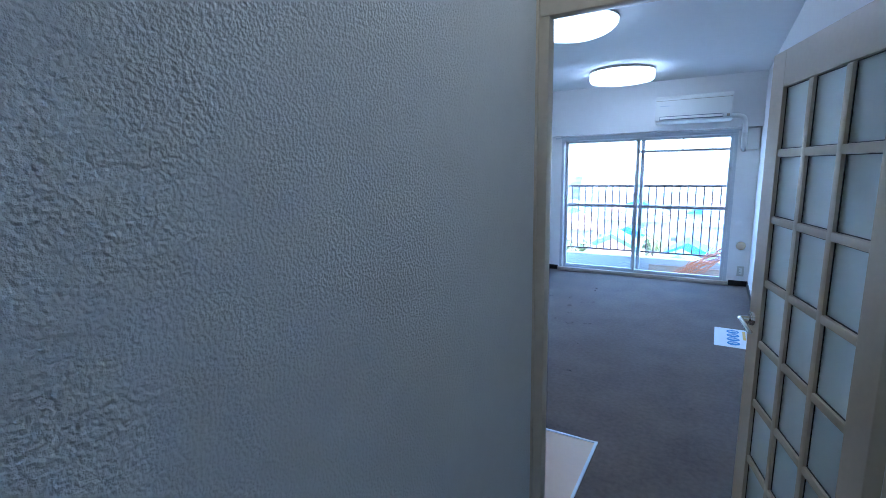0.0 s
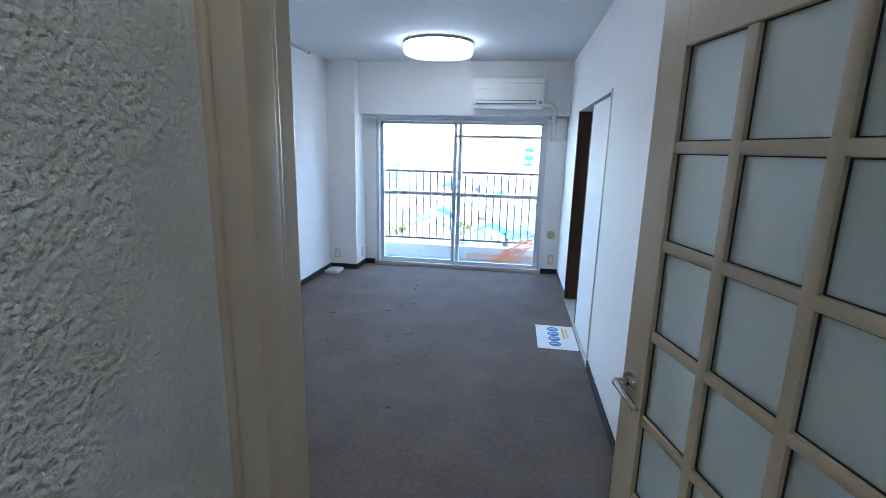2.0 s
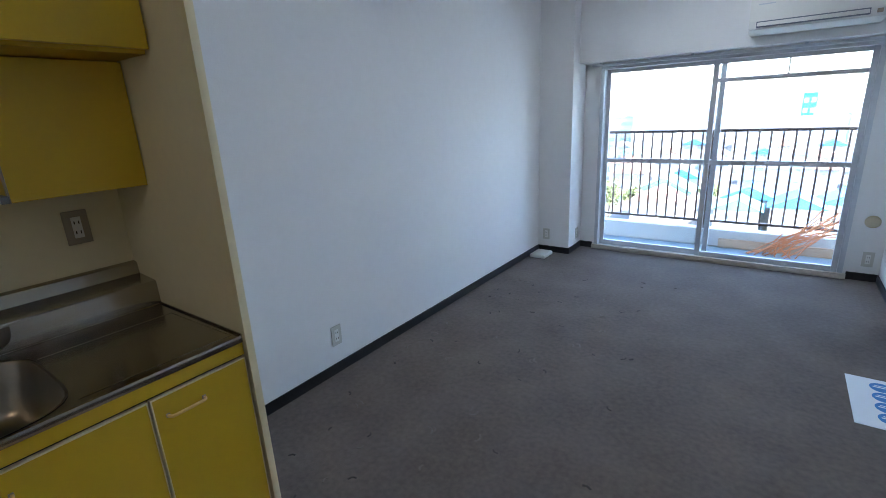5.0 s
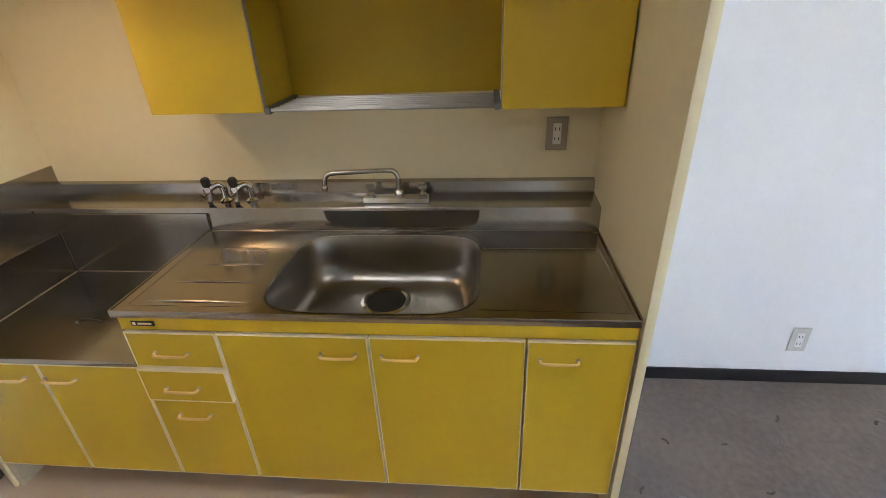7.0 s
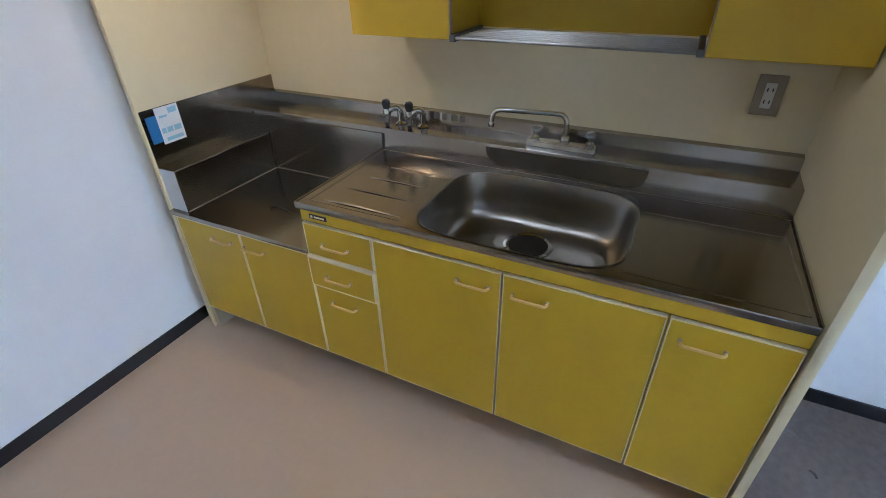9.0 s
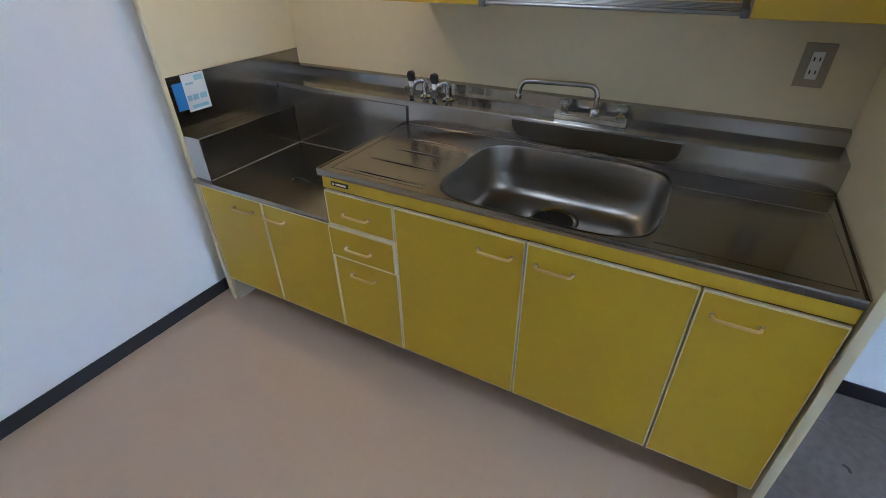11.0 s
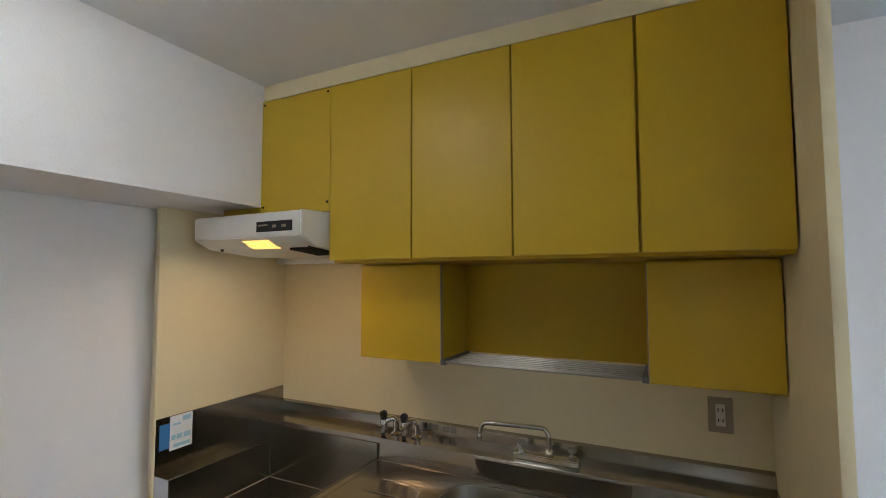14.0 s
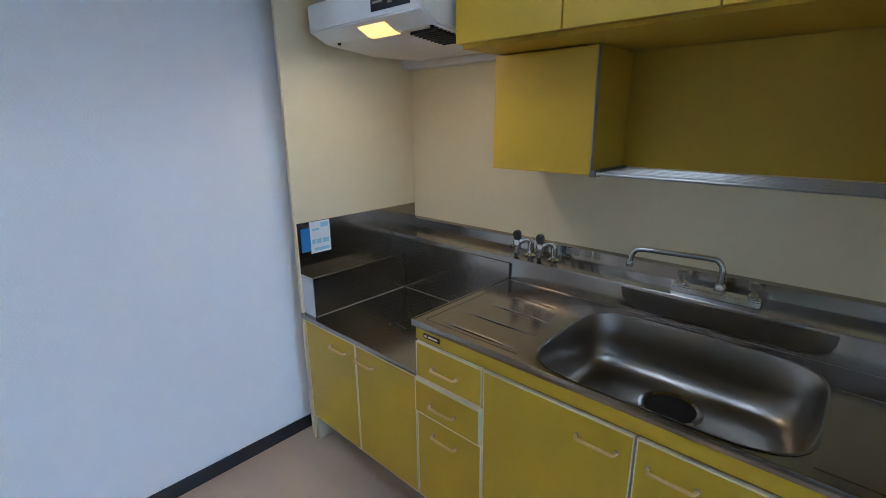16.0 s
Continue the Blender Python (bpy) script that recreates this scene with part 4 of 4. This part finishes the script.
prism(hs, [(-1.732, 1.702), (-1.730, 1.788), (-1.75, 1.793), (XU - 0.02, 1.797), (-2.262, 1.797), (-2.262, 1.648), (-2.02, 1.645), (-1.80, 1.668)], "y", 0.560, 1.124)
bmesh.ops.bevel(hs, geom=list(hs.edges), offset=0.004, segments=2, affect="EDGES")
part("shell", hs, "white_plastic", hood)
part("control_panel", boxes((-1.7315, -1.7295, 0.909, 1.083, 1.719, 1.757), bevel=0.0008), "black_plastic", hood, "black control strip")
part("button", boxes((-1.7297, -1.7275, 0.99, 1.008, 1.733, 1.743), (-1.7297, -1.7275, 1.035, 1.055, 1.733, 1.743), (-1.7297, -1.728, 0.92, 0.965, 1.74, 1.746)), "grey_plate", hood)
lens_box = bmesh.new()
prism(lens_box, [(-1.752, 1.6895), (-1.800, 1.6655), (-1.816, 1.6637), (-1.816, 1.668), (-1.80, 1.671), (-1.752, 1.695)], "y", 0.812, 0.945)
part("lamp_lens", lens_box, "hood_lamp", hood, "glowing warm lamp lens")
for k in range(9):
    g = -1.825 - k * 0.018
    gz = 1.665 + (g + 1.80) * 0.1045
    part("slot", boxes((g - 0.0035, g + 0.0035, 0.985, 1.10, gz - 0.006, gz + 0.004)), "dark", hood)
part("fixing", cylinder(cylinder(bmesh.new(), (-1.80, 0.64, 1.664), (0, 0, 1), 0.006, 0.006, 0.008, 12), (-1.80, 1.10, 1.664), (0, 0, 1), 0.006, 0.006, 0.008, 12), "dark", hood)
board = solid("wall_board", boxes((XL + 0.007, -2.266, 0.456, 1.16, 1.622, 1.664), bevel=0.003), "white_plastic", "white painted batten under the cooker hood", "batten")


def lamp_bulb(name, place, watts, size, color):
    d = bpy.data.lights.new(name, "AREA")
    d.energy, d.color, d.shape, d.size = watts, color, "DISK", size
    o = new(name, d)
    o.location = place
    return o


lamp_bulb("hood_lamp_light", (-1.80, 0.875, 1.655), 0.05, 0.07, (1.0, 0.7, 0.4))

# ---- sockets ----


def socket(name, place, facing, label, plate="socket_white", w=0.07, h=0.118, holes=2):
    """A wall plate in local axes: x across, y out of the wall, z up."""
    turn = {"+x": -90, "-x": 90, "-y": 180, "+y": 0}[facing]
    t = thing(name, None, label, "socket", local=Matrix.Translation(place) @ Matrix.Rotation(radians(turn), 4, "Z"))
    part("plate", boxes((-w / 2, w / 2, 0, 0.006, -h / 2, h / 2), bevel=0.002), plate, t)
    ins = part("insert", boxes((-0.014, 0.014, 0.006, 0.0085, -0.036, 0.036), bevel=0.001), "white_plastic", t)
    for k in range(holes):
        z = (k - (holes - 1) / 2) * 0.034
        for sx in (-0.0065, 0.0065):
            part("slot", box(bmesh.new(), sx - 0.0015, sx + 0.0015, 0.0085, 0.0092, z - 0.005, z + 0.005), "dark", ins)
    return t


socket("wall_socket", (XL + 0.006, 2.40, 1.095), "+x", "grey-framed wall socket over the worktop", "grey_plate", 0.072, 0.115)
socket("wall_socket", (XL, 3.445, 0.228), "+x", "white wall socket above the black skirting")
socket("wall_socket", (-2.243, 6.19, 0.185), "-y", "white wall socket on the pillar", h=0.11)
socket("wall_socket", (-2.01, 6.40, 0.17), "+x", "white wall socket on the pillar's side", h=0.11, w=0.06)
socket("wall_socket", (0.245, YW, 0.175), "-y", "white wall socket beside the window")
disc = solid("vent_cover", lathe([(0.0, 0.0), (0.047, 0.0), (0.048, 0.006), (0.040, 0.012), (0.012, 0.014), (0.0, 0.014)], (0.228, YW, 0.47), 32, "y"), "ivory_plastic", "round yellowed plastic cap on the wall", "cap")

# ---- ceiling lights ----


def ceiling_light(place, r, drop, dome, label, cover="lamp_cover"):
    t = thing("ceiling_light", place, label, "ceiling light", "ceiling lights")
    x, y, z = place
    part("base", lathe([(0.0, -0.012), (r * 0.96, -0.012), (r * 0.98, -0.006), (r * 0.96, 0.0), (0.0, 0.0)], (x, y, z), 48), "white_plastic", t)
    # brown ring stands in for the dark gap between cover and ceiling
    part("rim", lathe([(r * 0.9, -0.022), (r + 0.004, -0.022), (r + 0.005, -0.018), (r + 0.004, -0.0125), (r * 0.9, -0.0125)], (x, y, z), 56), "lamp_gap", t, "thin brown ring painted as the dark gap over the cover")
    if dome:
        prof = [(r * math.cos(a), -0.024 - drop * math.sin(a)) for a in (radians(k) for k in range(0, 90, 9))] + [(0.004, -0.024 - drop)]
    else:
        prof = [(r - 0.004, -0.0225), (r, -0.026), (r, -0.014 - drop * 0.7), (r - 0.012, -0.014 - drop * 0.93), (r - 0.05, -0.014 - drop), (0.004, -0.014 - drop)]
    part("cover", lathe(prof, (x, y, z), 56), cover, t, "glowing opal cover")


ceiling_light((-0.925, 3.50, H), 0.275, 0.10, True, "round opal dome ceiling light, switched on")
ceiling_light((-0.93, 1.28, H), 0.20, 0.08, True, "small round opal ceiling light over the kitchen floor, switched on", "small_cover")
ceiling_light((-0.06, 0.98, H), 0.11, 0.06, True, "small round opal ceiling light in the corridor, switched on", "corridor_cover")
ceiling_light((-0.955, 5.42, H), 0.305, 0.10, False, "round opal drum ceiling light, switched on")

# ---- air conditioner ----
M["slot_grey"] = mat("blue grey plastic", (0.16, 0.18, 0.22), 0.5, var=0.05, scale=10)
ac = thing("air_conditioner", (-0.34, 6.335, 1.845), "white wall-mounted air conditioner over the window", "air conditioner")
ab = bmesh.new()
prism(ab, [(6.333, 1.85), (6.20, 1.847), (6.135, 1.875), (6.122, 1.92), (6.120, 2.112), (6.135, 2.138), (6.333, 2.142)], "x", -0.705, 0.03)
bmesh.ops.bevel(ab, geom=list(ab.edges), offset=0.006, segments=2, affect="EDGES")
part("body", ab, "white_plastic", ac)
part("outlet_slot", boxes((-0.66, -0.05, 6.118, 6.135, 1.885, 1.925), bevel=0.002), "slot_grey", ac, "grey air outlet")
part("flap", boxes((-0.655, -0.055, 6.112, 6.119, 1.893, 1.917), bevel=0.003), "white_plastic", ac)
part("seam", boxes((-0.70, 0.025, 6.1185, 6.121, 2.088, 2.092)), "grey_plate", ac)
part("badge", boxes((-0.66, -0.56, 6.1175, 6.121, 2.03, 2.038)), "aluminium", ac)
part("display", boxes((-0.02, 0.01, 6.115, 6.124, 1.89, 1.915), bevel=0.002), "grey_plate", ac)
pipe = thing("air_conditioner_pipe", (0.15, 6.30, 1.6), "white taped pipe from the air conditioner into the wall", "pipe")
part("pipe", tube(bmesh.new(), [(0.028, 6.29, 1.90), (0.10, 6.285, 1.895), (0.145, 6.29, 1.865), (0.16, 6.32, 1.80), (0.165, 6.42, 1.73), (0.165, 6.44, 1.62), (0.168, 6.47, 1.57), (0.175, 6.52, 1.55)], 0.027, 14, 5), "white_plastic", pipe)
part("cover_box", boxes((0.19, 0.31, 6.44, 6.519, 1.54, 1.775), bevel=0.008), "white_plastic", pipe, "white pipe cover box")

# ---- handset on the wall ----
ph = thing("door_phone", (XR, 2.690, 1.16), "aged ivory wall handset with a coiled black cord", "door phone")
base = bmesh.new()
box(base, XR - 0.028, XR, 2.645, 2.745, 1.03, 1.27, 0.012, 3)
part("base", base, "ivory_plastic", ph)
hsb = bmesh.new()
tube(hsb, [(XR - 0.030, 2.700, 1.258), (XR - 0.050, 2.700, 1.250), (XR - 0.066, 2.700, 1.222), (XR - 0.068, 2.700, 1.16), (XR - 0.064, 2.700, 1.10), (XR - 0.048, 2.700, 1.068), (XR - 0.028, 2.700, 1.06)], 0.0175, 16, 5)
part("handset", hsb, "ivory_plastic", ph)
part("nameplate", boxes((XR - 0.0305, XR - 0.0275, 2.655, 2.680, 1.14, 1.20), bevel=0.001), "paper", ph, "small white label")
coil = [(XR - 0.045, 2.705, 1.03), (XR - 0.045, 2.702, 1.0)]
for k in range(60):
    coil.append((XR - 0.04 + 0.009 * math.cos(k * 1.25), 2.698 + 0.009 * math.sin(k * 1.25), 1.0 - 0.0018 * k))
for k in range(40):
    coil.append((XR - 0.018 + 0.007 * math.cos(k * 1.25), 2.684 + 0.007 * math.sin(k * 1.25), 0.895 + 0.0028 * k))
coil += [(XR - 0.02, 2.678, 1.02), (XR - 0.014, 2.678, 1.04)]
part("cord", tube(bmesh.new(), coil, 0.0042, 6, 2), "black_plastic", ph, "black coiled cord")

# ---- small things ----
sheet_t = thing("paper_sheet", (0.165, 4.58, 0.0), "printed white sheet with blue ovals lying on the carpet", "leaflet")
part("sheet", boxes((0.014, 0.312, 4.345, 4.815, 0.0005, 0.0025)), "paper", sheet_t)
for k in range(4):
    cy = 4.44 + k * 0.098
    part("blue_oval", lathe([(0.0, 0.0), (0.045, 0.0), (0.045, 0.0006), (0.0, 0.0006)], (0.147, cy, 0.0026), 32), "blue_ink", sheet_t)
    part("caption", boxes((0.115, 0.180, cy - 0.004, cy + 0.004, 0.0032, 0.0036), (0.122, 0.17, cy + 0.012, cy + 0.018, 0.0032, 0.0036)), "paper", sheet_t)
part("caption", boxes((0.215, 0.236, 4.55, 4.77, 0.0025, 0.003), (0.245, 0.258, 4.56, 4.74, 0.0025, 0.003)), "yellow_ink", sheet_t)
modem = thing("white_box", (-2.22, 6.0, 0.0), "flat white plastic terminal box on the carpet by the pillar", "terminal box")
part("body", boxes((-2.306, -2.15, 5.93, 6.13, 0.0, 0.032), bevel=0.006), "white_plastic", modem)
part("lid", boxes((-2.296, -2.16, 5.94, 6.12, 0.032, 0.036), bevel=0.002), "white_plastic", modem)
st = thing("guard_sticker", (-1.78, 0.4585, 0.94), "white and blue printed instruction labels on the steel guard", "sticker")
part("label_sheet", boxes((-1.820, -1.724, 0.4590, 0.4600, 0.866, 1.000)), "paper", st)
part("blue_label", boxes((-1.724, -1.682, 0.4587, 0.4595, 0.878, 0.976)), "blue_ink", st, "blue printed label")
for k, (a0, a1, c0, c1) in enumerate(((-1.812, -1.776, 0.972, 0.992), (-1.768, -1.735, 0.962, 0.970), (-1.812, -1.782, 0.905, 0.925), (-1.776, -1.752, 0.905, 0.925), (-1.748, -1.730, 0.905, 0.925), (-1.81, -1.74, 0.875, 0.888))):
    part("printed_bar", boxes((a0, a1, 0.4600, 0.4604, c0, c1)), "pale_blue", st)
tarp = thing("folded_sunshade", (0.0, 7.4, -0.135), "faded orange plastic net bundled on the balcony", "net")
tb = bmesh.new()
r9 = random.Random(9)
for k in range(26):
    a = (r9.uniform(-0.6, -0.1), r9.uniform(7.30, 7.5), -0.13)
    tube(tb, [(-0.35 + r9.uniform(-0.25, 0.2), 7.42 + r9.uniform(-0.06, 0.06), -0.128), (-0.2 + r9.uniform(-0.1, 0.2), 7.44, 0.0 + r9.uniform(0, 0.1)), (0.05 + r9.uniform(-0.08, 0.12), 7.5 + r9.uniform(-0.03, 0.03), 0.1 + r9.uniform(0, 0.28))], 0.005, 5, 3)
part("strands", tb, "orange", tarp)
pb2 = solid("balcony_board", boxes((-0.84, 0.6, YR - 0.075, YR - 0.052, -0.133, -0.035), bevel=0.004), "tan", "tan board along the foot of the balcony kerb", "board")

dents = bmesh.new()
rd = random.Random(21)
for k in range(40):
    dx, dy, a = -2.15 + 1.1 * rd.random() ** 1.4, rd.uniform(2.7, 5.9), rd.uniform(0, 6.28)
    n = 2 if rd.random() < 0.6 else 1
    for q in range(n):
        ox, oy = dx + 0.03 * q * math.cos(a), dy + 0.03 * q * math.sin(a)
        r, w = rd.uniform(0.016, 0.036), a + rd.uniform(-0.5, 0.5)
        tube(dents, [(ox + r * math.cos(w + u), oy + r * math.sin(w + u), -0.001) for u in (-0.9, -0.3, 0.3, 0.9)], rd.uniform(0.0035, 0.006), 6, 2)
tagged(link("carpet_dents", dents, "tuft"), "raised tufts round old furniture dents in the carpet", "carpet dent", kind="stuff")

pits = bmesh.new()
for k in range(40):
    px, py, a = -2.15 + 1.3 * rd.random() ** 1.3, rd.uniform(2.7, 5.9), rd.uniform(0, 6.28)
    r = rd.uniform(0.014, 0.028)
    tube(pits, [(px + r * math.cos(a + u), py + r * math.sin(a + u), -0.0012) for u in (-0.8, 0.0, 0.8)], rd.uniform(0.003, 0.006), 6, 2)
tagged(link("carpet_marks", pits, "mark"), "dark pressed marks in the carpet pile", "carpet mark", kind="stuff")
